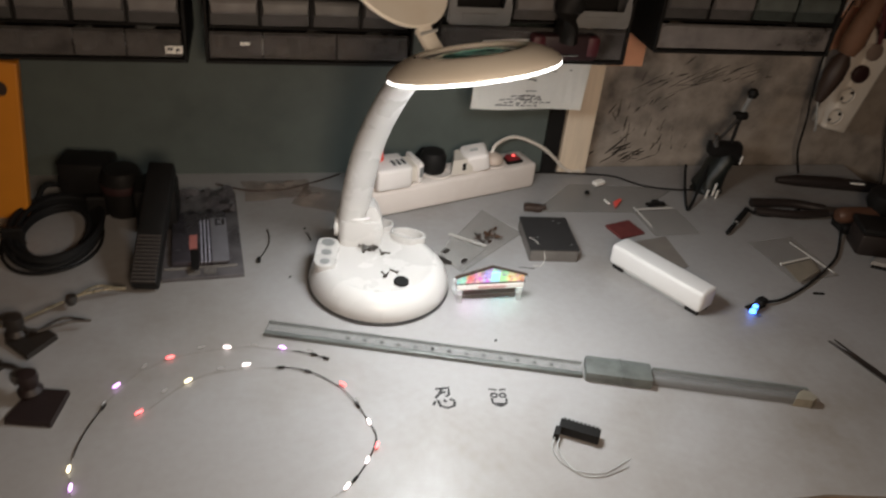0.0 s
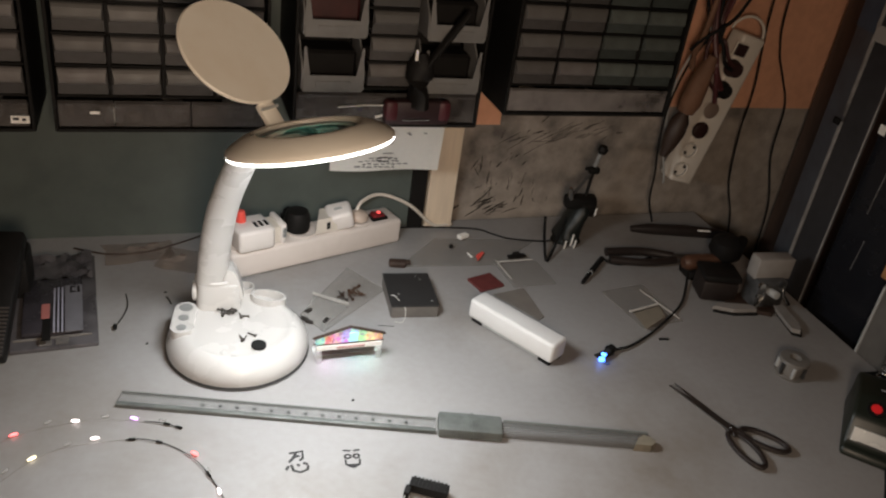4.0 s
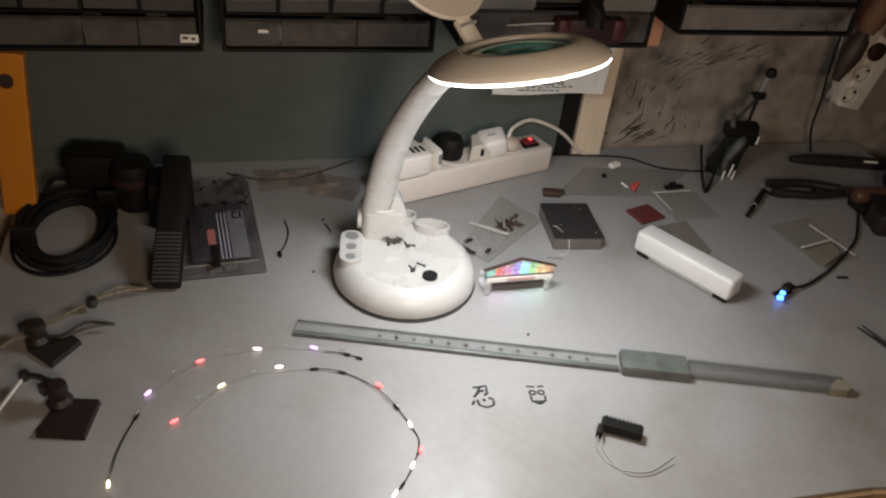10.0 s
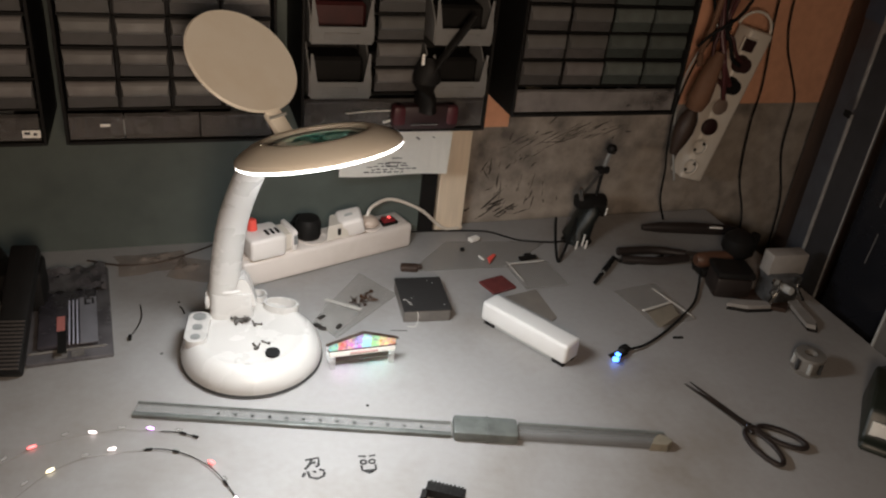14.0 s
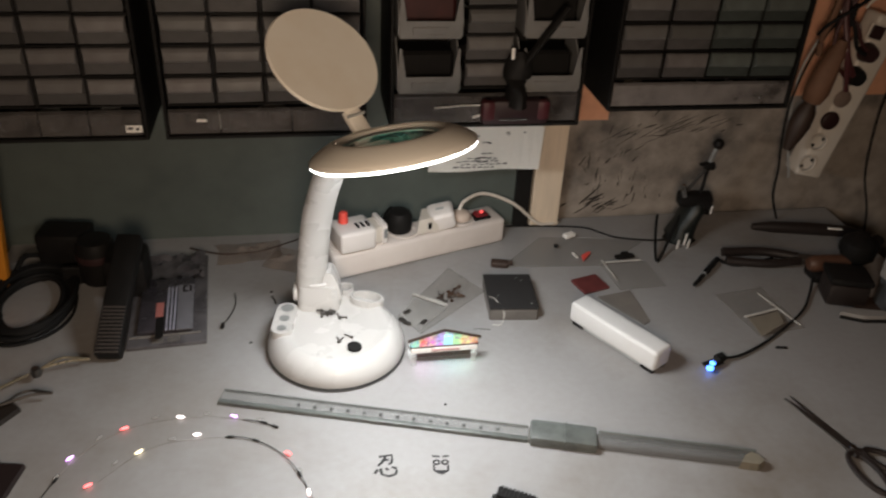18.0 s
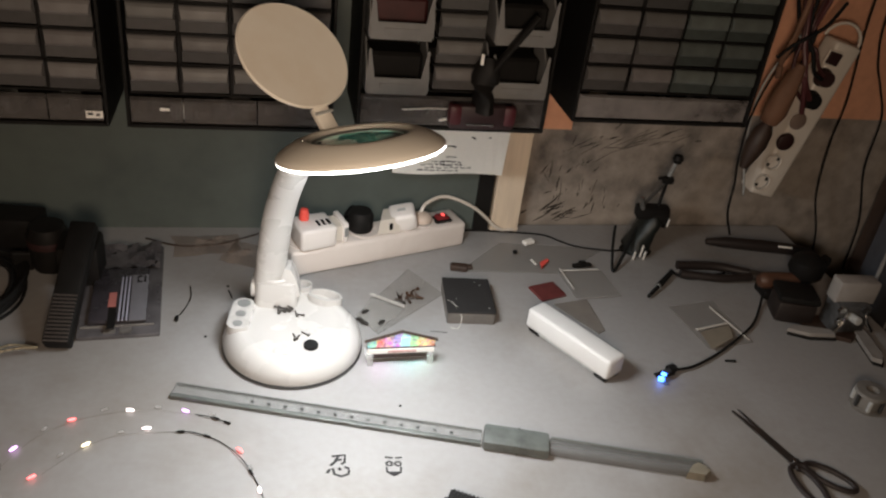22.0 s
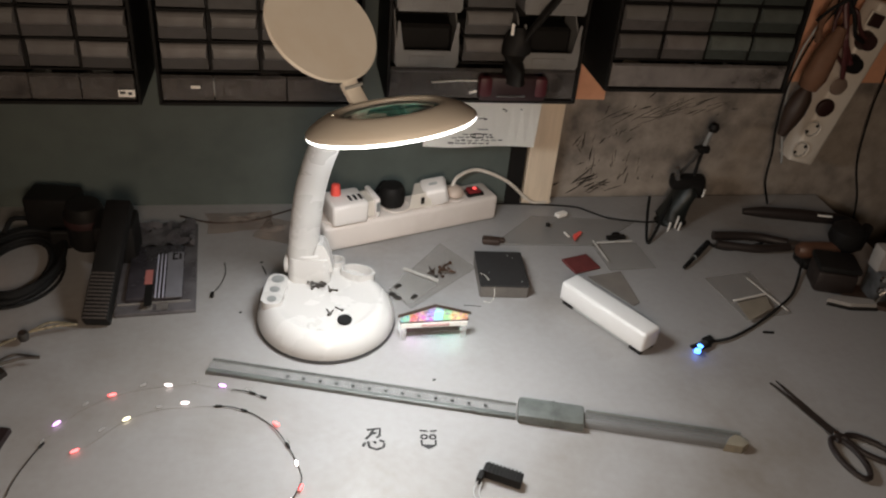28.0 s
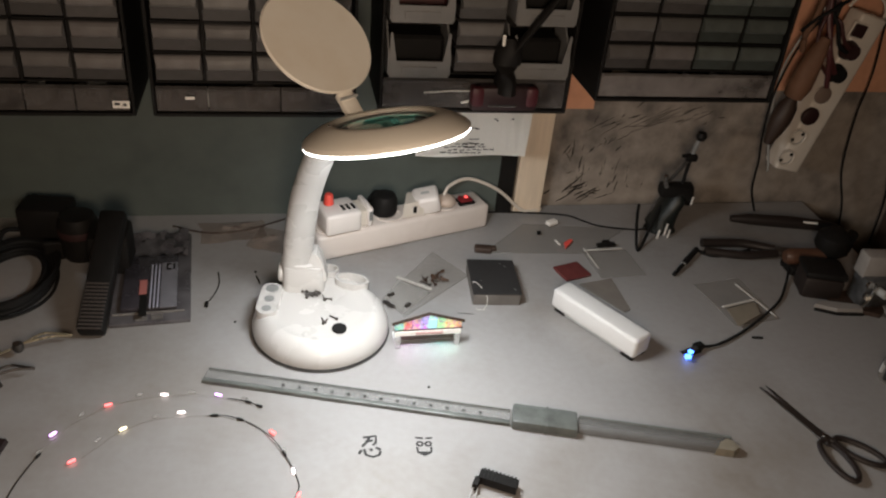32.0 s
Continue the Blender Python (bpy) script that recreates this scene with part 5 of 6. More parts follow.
part("pin", bm_box(0.004, 0.003, 0.014, (-0.012, -0.014, 0.094), 0.001), M_PAPER, tool, "white pin")

# ---- clamp stand and clutter at the back ----
hh = thing("clamp_stand", pose(0.516, 0.420, 0), "dark cast iron clamp stand with a clip arm", "clamp stand")
bm = bm_tube([(-0.013, 0, 0), (-0.013, 0, 0.006), (-0.010, 0, 0.022), (-0.004, 0, 0.040), (0.002, 0, 0.056), (0.003, 0, 0.066)], [0.026, 0.027, 0.022, 0.023, 0.018, 0.012], 20, flat=0.8)
for v in bm.verts:
    if v.co.z > 0.001:
        v.co += Vector((noise.noise(v.co * 60), noise.noise(v.co * 60 + Vector((5, 0, 0))), 0)) * 0.005
part("base", bm, mat("dark green cast iron", (0.013, 0.016, 0.014), 0.45, 0.2, grain=0.6, scale=60, bump=0.5), hh, "dark green lumpy cast base", True)
bm = bm_box(0.056, 0.022, 0.022, (-0.002, 0, 0.070), 0.006, 2, bm=bm_box(0.030, 0.026, 0.026, (0.010, 0, 0.060), 0.007, 2))
for v in bm.verts:
    v.co += Vector((0, noise.noise(v.co * 50), noise.noise(v.co * 45 + Vector((3, 0, 0))))) * 0.006
part("shoulder", bm, M_BLACK, hh, "", True)
# this pin is added for a bright spot on the shoulder
part("bright_spot", bm_cyl(0.0016, 0.013, (0, 0, 0), 8), M_BRIGHT, hh, "shiny steel pin", m=pose(0.021, -0.016, 0.058, 0, 4, 0))
part("arm", bm_tube([(-0.020, -0.004, 0.085), (-0.003, -0.002, 0.108), (0.012, 0.0, 0.128)], 0.0027, 8), M_STEEL, hh, "thin steel arm")
part("arm", bm_tube([(0.006, 0, 0.075), (0.009, 0.002, 0.105), (0.011, 0.002, 0.126)], 0.0028, 8), M_BLACK, hh)
part("joint", bm_box(0.018, 0.012, 0.012, (0.010, 0, 0.124), 0.004, 2), M_BLACK, hh, "", True)
part("wing_nut", bm_box(0.012, 0.004, 0.006, (-0.004, -0.006, 0.130), 0.002), M_BLACK, hh)
part("rod", bm_cyl(0.0036, 0.03, (0, 0, 0), 12), M_GREY, hh, "dull grey rod", m=pose(0.014, 0.002, 0.143, 0, 12, 0))
part("ball", bm_lathe([(0, -0.008), (0.006, -0.006), (0.0085, 0), (0.006, 0.006), (0, 0.008)], 16), M_BLACK, hh, "", True, pose(0.018, 0.002, 0.158))
part("clip", bm_tube([(-0.022, -0.006, 0.078), (-0.028, -0.008, 0.098)], [0.005, 0.003], 8), M_CHROME, hh, "small steel clip")
for x, y, z, h in ((-0.0285, -0.030, 0.008, 0.015), (-0.0180, -0.030, 0.016, 0.022), (-0.0115, -0.030, 0.008, 0.015)):
    part("pin", bm_cyl(0.0017, h, (0, 0, 0), 8), M_BRIGHT, hh, "shiny steel pin", m=pose(x, y, z, 8, 0, 0))
probe = thing("test_probe", pose(0.4685, 0.2855, 0.005) @ pose(0, 0, 0, 0, 0, 43.5), "black test probe with a thin cord on the bench", "probe")
part("handle", bm_tube([(0.0, 0, 0), (0.030, 0, 0.001), (0.036, 0, 0.001), (0.085, 0, 0.003)], [0.0028, 0.0032, 0.0045, 0.0040], 10), M_RUBBER, probe, "", True)
part("ring", bm_cyl(0.0046, 0.003, seg=12), M_GREY, probe, m=pose(0.033, 0, 0.001, 0, 90, 0))
cord("probe_cord", [(0.531, 0.3445, 0.008), (0.540, 0.339, 0.004), (0.557, 0.3325, 0.003), (0.58, 0.335, 0.003), (0.62, 0.345, 0.004)], 0.0022, M_RUBBER, "black cord lying on the bench")
iron = thing("soldering_iron", pose(0.648, 0.425, 0.010) @ pose(0, 0, 0, 0, 0, -12), "black soldering iron lying at the back of the bench", "soldering iron")
part("grip", bm_tube([(-0.02, 0, 0), (0.01, 0, 0.002), (0.07, 0, 0.003), (0.13, 0, 0.002), (0.16, 0, 0)], [0.005, 0.009, 0.010, 0.009, 0.004], 12), M_GRIP, iron, "", True)
part("ferrule", bm_box(0.024, 0.004, 0.003, (0.106, -0.006, 0.0085), 0.001), M_PAPER, iron, "pale ferrule")
pl = thing("pliers", pose(0.545, 0.353, 0.008) @ pose(0, 0, 0, 0, 0, -13), "dark pliers with worn grips on the bench", "pliers")
part("grip", bm_tube(curve([(0.0, 0.010, 0), (0.06, 0.018, 0.001), (0.11, 0.008, 0.002)], 5), 0.0068, 10), M_GRIP, pl, "", True)
part("grip", bm_tube(curve([(0.0, -0.014, 0), (0.06, -0.016, 0.001), (0.11, -0.004, 0.002)], 5), 0.0064, 10), M_GRIP, pl, "", True)
part("jaw", bm_box(0.045, 0.018, 0.010, (0.130, 0.001, 0.003), 0.003), M_STEEL, pl, "steel jaw", True)
vise = thing("small_vise", pose(0.720, 0.212, 0), "small pale bench vise on two flat bright legs", "vise")
M_VISE = mat("grimy blue grey casting", (0.125, 0.130, 0.135), 0.4, 0.3, grain=0.6, scale=60, stain=0.8, stain_scale=25, dark=(0.03, 0.028, 0.026), bump=0.3)
M_CAST = mat("pale grey cast block", (0.33, 0.31, 0.29), 0.5, grain=0.3, scale=50, stain=0.4)
part("block", bm_box(0.060, 0.024, 0.034, (0.014, 0.004, 0.0620), 0.002, 2), M_CAST, vise, "pale jaw block", True, pose(0, 0, 0, 0, 0, -4))
part("base_plate", bm_prism([(-0.062, -0.010), (-0.022, -0.026), (0.006, -0.040), (0.034, -0.020), (0.042, 0.018), (-0.030, 0.020)], 0.0, 0.006, inset=0.04), M_BROWN, vise, "dark brown base plate")
part("body", bm_box(0.050, 0.034, 0.046, (0.010, -0.004, 0.0255), 0.003, 2), M_VISE, vise, "grey lower body", True, pose(0, 0, 0, 0, 0, -4))
for q, (x, z) in enumerate(((-0.014, 0.044), (0.022, 0.044), (-0.012, 0.026), (0.020, 0.028))):
    part("knob", bm_lathe([(0, 0), (0.0055, 0), (0.0055, 0.004), (0.0030, 0.0042), (0, 0.0030)], 16), M_DGREY if q % 2 else M_CHROME, vise, "small round screw head", True, pose(x, -0.0205, z, 90, 0, 0))
part("clamp_screw", bm_cyl(0.006, 0.030, seg=14, bevel=0.001), M_GREYL, vise, "steel clamp screw", True, pose(0.004, -0.024, 0.034, 80, 0, 0))
for pts in ([(-0.080, -0.012), (-0.052, -0.026), (-0.014, -0.030), (-0.012, -0.018), (-0.068, -0.003)], [(0.026, 0.004), (0.042, 0.008), (0.030, -0.074), (0.019, -0.089), (0.008, -0.082)]):
    part("leg", bm_prism(pts, 0.003, 0.0085, inset=0.05), M_CAST, vise, "flat bright leg")
    # a black copy of the leg stands in for the shade under it
    part("leg_shade", bm_prism([(x * 1.01, y - 0.004) for x, y in pts], 0.0, 0.003), M_BLACK, vise, "black sheet for the shade under the leg")
# bars added for the bright streaks down the vise's sides
for s in (-1, 1):
    part("streak_bar", bm_tube(curve([(0.010 + s * 0.016, -0.022, 0.046), (0.010 + s * 0.018, -0.026, 0.028), (0.010 + s * 0.030, -0.030, 0.0125)], 5), 0.0026, 8), M_CHROME, vise, "bright bar added for a streak of shine", True)
clump = thing("wooden_handles", pose(0.676, 0.294, 0), "orange brown wooden tool handle among dark tools", "hand tool")
part("handle", bm_tube(curve([(-0.030, 0.004, 0.022), (0.0, 0.001, 0.024), (0.028, -0.003, 0.025)], 5), [0.0085] + [0.0125] * 9 + [0.011], 14), M_ORANGEH, clump, "orange brown turned wooden handle", True)
part("shank", bm_tube([(0.026, -0.003, 0.025), (0.060, 0.004, 0.032), (0.085, 0.020, 0.050)], [0.011, 0.013, 0.008], 12), M_BLACK, clump, "", True)
part("holder", bm_box(0.060, 0.034, 0.014, (0.004, 0.000, 0.007), 0.004, 2), M_BLACK, clump, "", True)
bb = thing("dark_box", pose(0.668, 0.240, 0) @ pose(0, 0, 0, 0, 0, -16), "dark brown box among the tools", "box")
part("body", bm_box(0.056, 0.046, 0.034, (0, 0, 0.017), 0.006, 2), M_GRIP, bb, "", True)
part("lid", bm_box(0.058, 0.048, 0.010, (0, 0, 0.039), 0.004, 2), M_BLACK, bb, "", True)
ball = thing("round_knob", pose(0.716, 0.296, 0), "round black knob on a short stem among the tools", "knob")
part("stem", bm_cyl(0.010, 0.030, (0, 0, 0.015), 16), M_BLACK, ball)
part("head", bm_lathe([(0, 0.026), (0.018, 0.028), (0.026, 0.042), (0.024, 0.058), (0.012, 0.068), (0, 0.069)], 24), M_BLACK, ball, "", True)
spool = thing("thread_spool", pose(0.662, 0.049, 0) @ pose(0, 0, 0, 0, 0, -20), "small pale ribbed plastic spool on the bench", "spool")
part("core", bm_lathe([(0, 0), (0.019, 0), (0.020, 0.003), (0.016, 0.005), (0.016, 0.020), (0.020, 0.022), (0.019, 0.026), (0.008, 0.027), (0.007, 0.020), (0, 0.020)], 28), mat("pale grey cloudy plastic", (0.18, 0.17, 0.155), 0.4, grain=0.2, scale=60, stain=0.3, stain_scale=25), spool, "", True)
for k in range(7):
    a = 2 * math.pi * k / 7
    part("rib", bm_box(0.004, 0.005, 0.016, (0.0178 * math.cos(a), 0.0178 * math.sin(a), 0.0125), 0.001), M_GREYL if k % 2 else M_DGREY, spool)

# ---- olive charger unit at the front right ----
gd = thing("charger_unit", pose(0.684, -0.077, 0) @ pose(0, 0, 0, 0, 0, -45), "dark olive charger unit with a red button and a silver window", "charger")
bm = run_profile([(0.055, 0.001), (0.055, 0.050), (0.047, 0.057), (0.000, 0.057), (-0.030, 0.043), (-0.047, 0.014), (-0.056, 0.011), (-0.059, 0.001)], 0.067)
bmesh.ops.recalc_face_normals(bm, faces=bm.faces[:])
bmesh.ops.bevel(bm, geom=bm.edges[:], offset=0.0085, segments=4, affect="EDGES", profile=0.5, clamp_overlap=True)
part("body", bm, M_GDEV, gd, "", True)
tilt = math.degrees(math.atan2(0.030, 0.016))
part("window", bm_box(0.050, 0.0175, 0.003, (0, 0, 0), 0.001), mat("silver plate", (0.50, 0.51, 0.50), 0.28, 0.3, grain=0.2, scale=40, stain=0.4, stain_scale=30), gd, "pale silver window", False, pose(-0.002, -0.0412, 0.0248, tilt, 0, 0))
part("window_bar", bm_box(0.036, 0.002, 0.002, (0, 0, 0), 0.0006), M_DGREY, gd, "", False, pose(-0.002, -0.0462, 0.0180, tilt, 0, 0))
slope = math.degrees(math.atan2(0.014, 0.030))
part("button", bm_cyl(0.0062, 0.004, (0, 0, 0), 20, bevel=0.001), M_REDLIT, gd, "glowing red button", True, pose(-0.010, -0.0165, 0.0508, slope, 0, 0))
part("button_ring", bm_lathe([(0.0064, -0.001), (0.0104, -0.001), (0.0100, 0.0018), (0.0064, 0.0018), (0.0064, -0.001)], 24), M_BLACK, gd, "", True, pose(-0.010, -0.0165, 0.0503, slope, 0, 0))
part("led", bm_cyl(0.0028, 0.003, (0, 0, 0), 14, bevel=0.0006), M_REDLIT, gd, "small glowing red led", True, pose(0.020, -0.0170, 0.0505, slope, 0, 0))
part("slot", bm_box(0.024, 0.006, 0.0012, (0, 0, 0), 0.0004), M_BLACK, gd, "", False, pose(0.004, 0.014, 0.0572))
part("mark", bm_box(0.022, 0.0026, 0.0012, (0, 0, 0)), M_GREYL, gd, "pale worn slot edge", False, pose(0.003, 0.018, 0.0574))
part("cord", bm_tube(curve([(0.018, -0.050, 0.010), (0.019, -0.062, 0.004), (0.020, -0.082, 0.003), (0.020, -0.115, 0.003), (0.020, -0.140, 0.003), (0.020, -0.152, -0.012), (0.020, -0.154, -0.12)], 6), 0.0019, 8), M_RUBBER, gd, "black cord", True)

# ---- beyond the right edge ----
up = thing("metal_upright", pose(0.822, 0.270, 0), "dark grimy metal rack upright with worn, highlighted edges", "rack", kind="structure")
# pale strips carry the highlights along the worn edges
M_EDGE_SHINE = mat("worn steel edge highlight", (0.40, 0.39, 0.37), 0.45, 0.2, grain=0.6, scale=30, stain=0.8, stain_scale=12, dark=(0.10, 0.098, 0.095))
# flange toned as the lit face, web as the shaded one
M_STEELB_LIT = mat("bluish grimy steel, lit tone", (0.090, 0.100, 0.120), 0.45, 0.2, grain=0.4, scale=30, stain=0.6, stain_scale=8, dark=(0.05, 0.04, 0.034))
part("web", bm_box(0.004, 0.050, 1.6, (0.002, -0.025, 0.05), 0.001), M_UPRIGHT_DARK, up)
part("flange", bm_box(0.004, 0.048, 1.6, (0.0, 0.024, 0.05), 0.001), M_STEELB_LIT, up, "bluish grimy flange, toned as lit", m=pose(0.001, 0.003, 0, 0, 0, -14))
for z0, z1 in ((-0.60, 0.268), (0.276, 0.395), (0.405, 0.80)):
    part("edge", bm_box(0.003, 0.006, z1 - z0, (-0.0012, 0.002, (z0 + z1) / 2), 0.0012), M_EDGE_SHINE, up, "worn edge with a painted highlight")
part("inner_edge", bm_box(0.0022, 0.003, 1.6, (-0.0005, -0.0490, 0.05), 0.0008), M_EDGE_SHINE, up, "worn edge with a painted highlight")
part("notch", bm_box(0.003, 0.014, 0.010, (-0.0022, 0.009, 0.266), 0.001), M_BLACK, up, "dark notch")
part("grey_tag", bm_box(0.0016, 0.040, 0.022, (-0.0014, -0.016, 0.398), 0.0005), mat("dull grey tag", (0.30, 0.285, 0.27), 0.6), up, "dull grey tag")
part("blue_tape", bm_box(0.0016, 0.046, 0.20, (-0.0024, 0.026, 0.495), m=None), mat("dull blue tape", (0.045, 0.075, 0.115), 0.4, grain=0.5, scale=30), up, "dull blue tape", m=pose(0.001, 0.003, 0, 0, 0, -14))
bk = thing("black_cabinet", pose(0.838, 0.145, 0), "black glossy metal cabinet beside the bench", "cabinet", kind="structure")
part("body", bm_box(0.5, 0.15, 1.9, (0.25, 0.0, 0.05), 0.004), M_GLOSS, bk)
part("white_tag", bm_box(0.0012, 0.012, 0.014, (-0.0008, 0.0685, 0.279)), M_PAPER, bk, "small white sticker")
part("pale_box", bm_box(0.020, 0.052, 0.016, (-0.0105, 0.006, 0.3795), 0.003, 2), M_PAPER, bk, "pale box fixed to the cabinet", True)
# pale lines paint the highlights on the cabinet's scratches
for y, z, h in ((0.046, 0.22, 0.12), (0.030, 0.10, 0.05)):
    part("scratch", bm_box(0.0008, 0.0006, h, (-0.0006, y, z)), M_EDGE_SHINE, bk, "vertical scratch with a painted highlight", m=pose(0, 0, 0, 3, 0, 0))
solid("brown_panel", bm_box(0.012, 0.20, 1.5, (0.960, 0.375, 0.0), 0.002), M_PANEL, "dark brown wooden panel beside the bench", "panel", kind="structure")
gb = thing("grey_case", pose(0.952, -0.02, 0), "grey metal case standing beside the bench", "metal case")
part("body", bm_box(0.30, 0.20, 0.86, (0, 0, -0.322), 0.004), mat("scuffed grey sheet metal", (0.15, 0.142, 0.13), 0.45, 0.2, grain=0.3, scale=40, stain=0.4, stain_scale=8), gb)
part("top_rim", bm_box(0.302, 0.202, 0.006, (0, 0, 0.110), 0.002), M_BIN, gb)
part("corner_strip", bm_box(0.004, 0.004, 0.86, (-0.150, 0.099, -0.322), 0.001), M_GREYL, gb, "pale worn corner")
lv = thing("spirit_level", pose(0.832, 0.088, 0.114) @ pose(0, 0, 0, 0, -1, 3), "orange spirit level standing upright with black scale marks", "spirit level")
part("body", bm_box(0.054, 0.018, 0.60, (0, 0, 0.30), 0.002), mat("grimy orange paint", (0.40, 0.20, 0.08), 0.5, grain=0.3, scale=40, stain=0.7, stain_scale=12), lv)
for k in range(12):
    part("scale_mark", bm_box(0.012 if k % 3 else 0.020, 0.0008, 0.0024, (-0.004 + 0.003 * (k % 2), -0.0092, 0.016 + 0.012 * k)), M_BLACK, lv)
part("cap", bm_box(0.057, 0.020, 0.006, (0.004, 0, 0.003), 0.002), M_BLACK, lv, "black end cap")
ss = thing("iron_holder", pose(0.782, 0.010, 0), "black soldering iron holder with a steel spring", "tool holder")
part("foot", bm_box(0.034, 0.040, 0.006, (0.0, 0.0, 0.003), 0.002), M_BLACK, ss)
part("spring", bm_tube([(0.004 + 0.0095 * math.cos(k * 0.7), 0.002 + 0.0095 * math.sin(k * 0.7), 0.006 + 0.0008 * k) for k in range(56)], 0.0011, 6), M_CHROME, ss, "steel coil spring", True)
part("holder", bm_tube([(0.004, 0.002, 0.046), (0.006, -0.002, 0.060), (0.010, -0.010, 0.082), (0.014, -0.020, 0.112), (0.018, -0.032, 0.140)], [0.012, 0.018, 0.017, 0.010, 0.009], 16), M_BLACK, ss, "", True)

# ---- left end of the bench ----
sl = thing("orange_level", pose(-0.4755, 0.3735, 0.0025) @ pose(0, 0, 0, 0, 5.7, 0), "orange painted spirit level standing upright beside the cable coil", "spirit level")
part("body", bm_box(0.037, 0.016, 0.206, (0, 0, 0.103), 0.002), M_YELLOW, sl)
part("vial_hole", bm_prism(rrect(0.0150, 0.017, 0.0070), 0, 0.0012), M_BROWN, sl, "dark round grip hole", m=pose(-0.001, -0.0081, 0.174, 90, 0, 0))
solid("pine_board", bm_box(0.040, 0.018, 0.46, (-0.511, 0.425, 0.0), 0.0015), M_POST, "pale pine board standing at the bench corner", "board", kind="structure")
solid("dark_frame", bm_box(0.05, 0.06, 1.9, (-0.556, 0.42, 0.1), 0.003), M_BROWN, "dark brown wooden frame beside the bench", "frame", kind="structure")
solid("dark_side_panel", bm_box(0.03, 0.60, 1.9, (-0.72, 0.15, 0.1), 0.003), M_FRAME, "dark brown wooden panel past the bench end", "panel", kind="structure")

coil = thing("cable_coil", pose(-0.414, 0.327, 0), "coil of black cable on the bench", "cable coil")
for k in range(8):
    rx, ry = 0.040 + 0.0040 * (k % 4), 0.060 + 0.0055 * (k % 4)
    ox, oy, ph = random.uniform(-0.007, 0.004), random.uniform(-0.010, 0.006), random.uniform(0, 6)
    part("turn", bm_tube([(ox + rx * math.cos(a * 0.1745), oy + ry * math.sin(a * 0.1745), 0.0045 + 0.0045 * (k // 3) + 0.002 * math.sin(a * 0.35 + ph)) for a in range(36)], 0.0036, 8, closed=True), M_RUBBER, coil, smooth=True)
part("loose_turn", bm_tube([(-0.006 + 0.056 * math.cos(a * 0.1745), -0.012 + 0.074 * math.sin(a * 0.1745), 0.0025 + 0.0015 * math.sin(a * 0.5)) for a in range(36)], 0.0021, 8, closed=True), M_RUBBER, coil, smooth=True)
for a in (40, 200):
    t = radians(a)
    part("tie", bm_box(0.026, 0.008, 0.028, (0.049 * math.cos(t), 0.073 * math.sin(t), 0.015), 0.003), M_BLACK, coil, m=pose(0, 0, 0))
ad = thing("power_brick", pose(-0.392, 0.425, 0) @ pose(0, 0, 0, 0, 0, -8), "black power brick behind the cable coil", "adapter")
part("body", bm_box(0.066, 0.045, 0.058, (0, 0, 0.029), 0.005, 2), M_BLACK, ad, "", True)
part("cord", bm_tube(curve([(-0.03, -0.01, 0.02), (-0.045, -0.03, 0.03), (-0.05, -0.05, 0.02)], 5), 0.0035, 8), M_RUBBER, ad, smooth=True)
sp = thing("speaker_puck", pose(-0.345, 0.385, 0), "small round dark red and black speaker", "speaker")
part("body", bm_lathe([(0, 0), (0.022, 0), (0.026, 0.008), (0.026, 0.050), (0.021, 0.062), (0, 0.064)], 28), M_BLACK, sp, "", True)
part("band", bm_lathe([(0.0262, 0.036), (0.0266, 0.038), (0.0266, 0.044), (0.0262, 0.046)], 28), mat("dull dark red band", (0.03, 0.010, 0.010), 0.6), sp, "dark red band", True)
M_RIB = mat("grey brown rubber", (0.055, 0.045, 0.039), 0.6)
rm = thing("black_remote", pose(-0.3025, 0.203, 0.0) @ pose(0, 0, 0, 29, 0, -6), "black remote leaning up with a ribbed lower end", "remote")
part("body", bm_box(0.031, 0.163, 0.020, (0, 0.0825, 0.011), 0.004, 2), M_BLACK, rm, "", True)
for k in range(13):
    part("rib", bm_box(0.027, 0.0020, 0.0016, (0, 0.0035 + 0.0048 * k, 0.0212), 0.0004, 1), M_RIB, rm, "grey brown rib")
rest = thing("dark_block", pose(-0.300, 0.352, 0), "dark plastic block under the leaning remote", "block")
part("body", bm_box(0.050, 0.050, 0.060, (0, 0, 0.030), 0.005, 2), M_BLACK, rest, "", True)

pk = thing("blister_pack", pose(-0.2475, 0.3215, 0) @ pose(0, 0, 0, 0, 0, 4), "smoky clear blister pack with a striped label card", "package")
part("tray", bm_box(0.094, 0.200, 0.006, (0, 0, 0.003), 0.002, 2), M_PACK, pk, "", True)
bm = bm_box(0.066, 0.116, 0.008, (0, 0, 0), 0.003, 2)
part("bubble", bm, mat("dark smoky bubble", (0.050, 0.045, 0.052), 0.25, grain=0.6, scale=45, stain=0.6, stain_scale=30, dark=(0.018, 0.017, 0.019)), pk, "raised smoky bubble", True, pose(-0.002, -0.022, 0.0100))
part("card", bm_box(0.0195, 0.098, 0.0012, (0.0214, -0.035, 0.0146)), mat("pale grey printed card", (0.185, 0.182, 0.20), 0.4, grain=0.2, scale=60, stain=0.3, stain_scale=25), pk, "pale grey printed card")
for k in range(5):
    part("stripe", bm_box(0.0017, 0.094, 0.0012, (0.0000 + 0.0022 * k, -0.036, 0.0147)), M_BLACK if k % 2 else mat("dull blue white print", (0.42, 0.42, 0.50), 0.5), pk, "dark stripe" if k % 2 else "pale stripe")
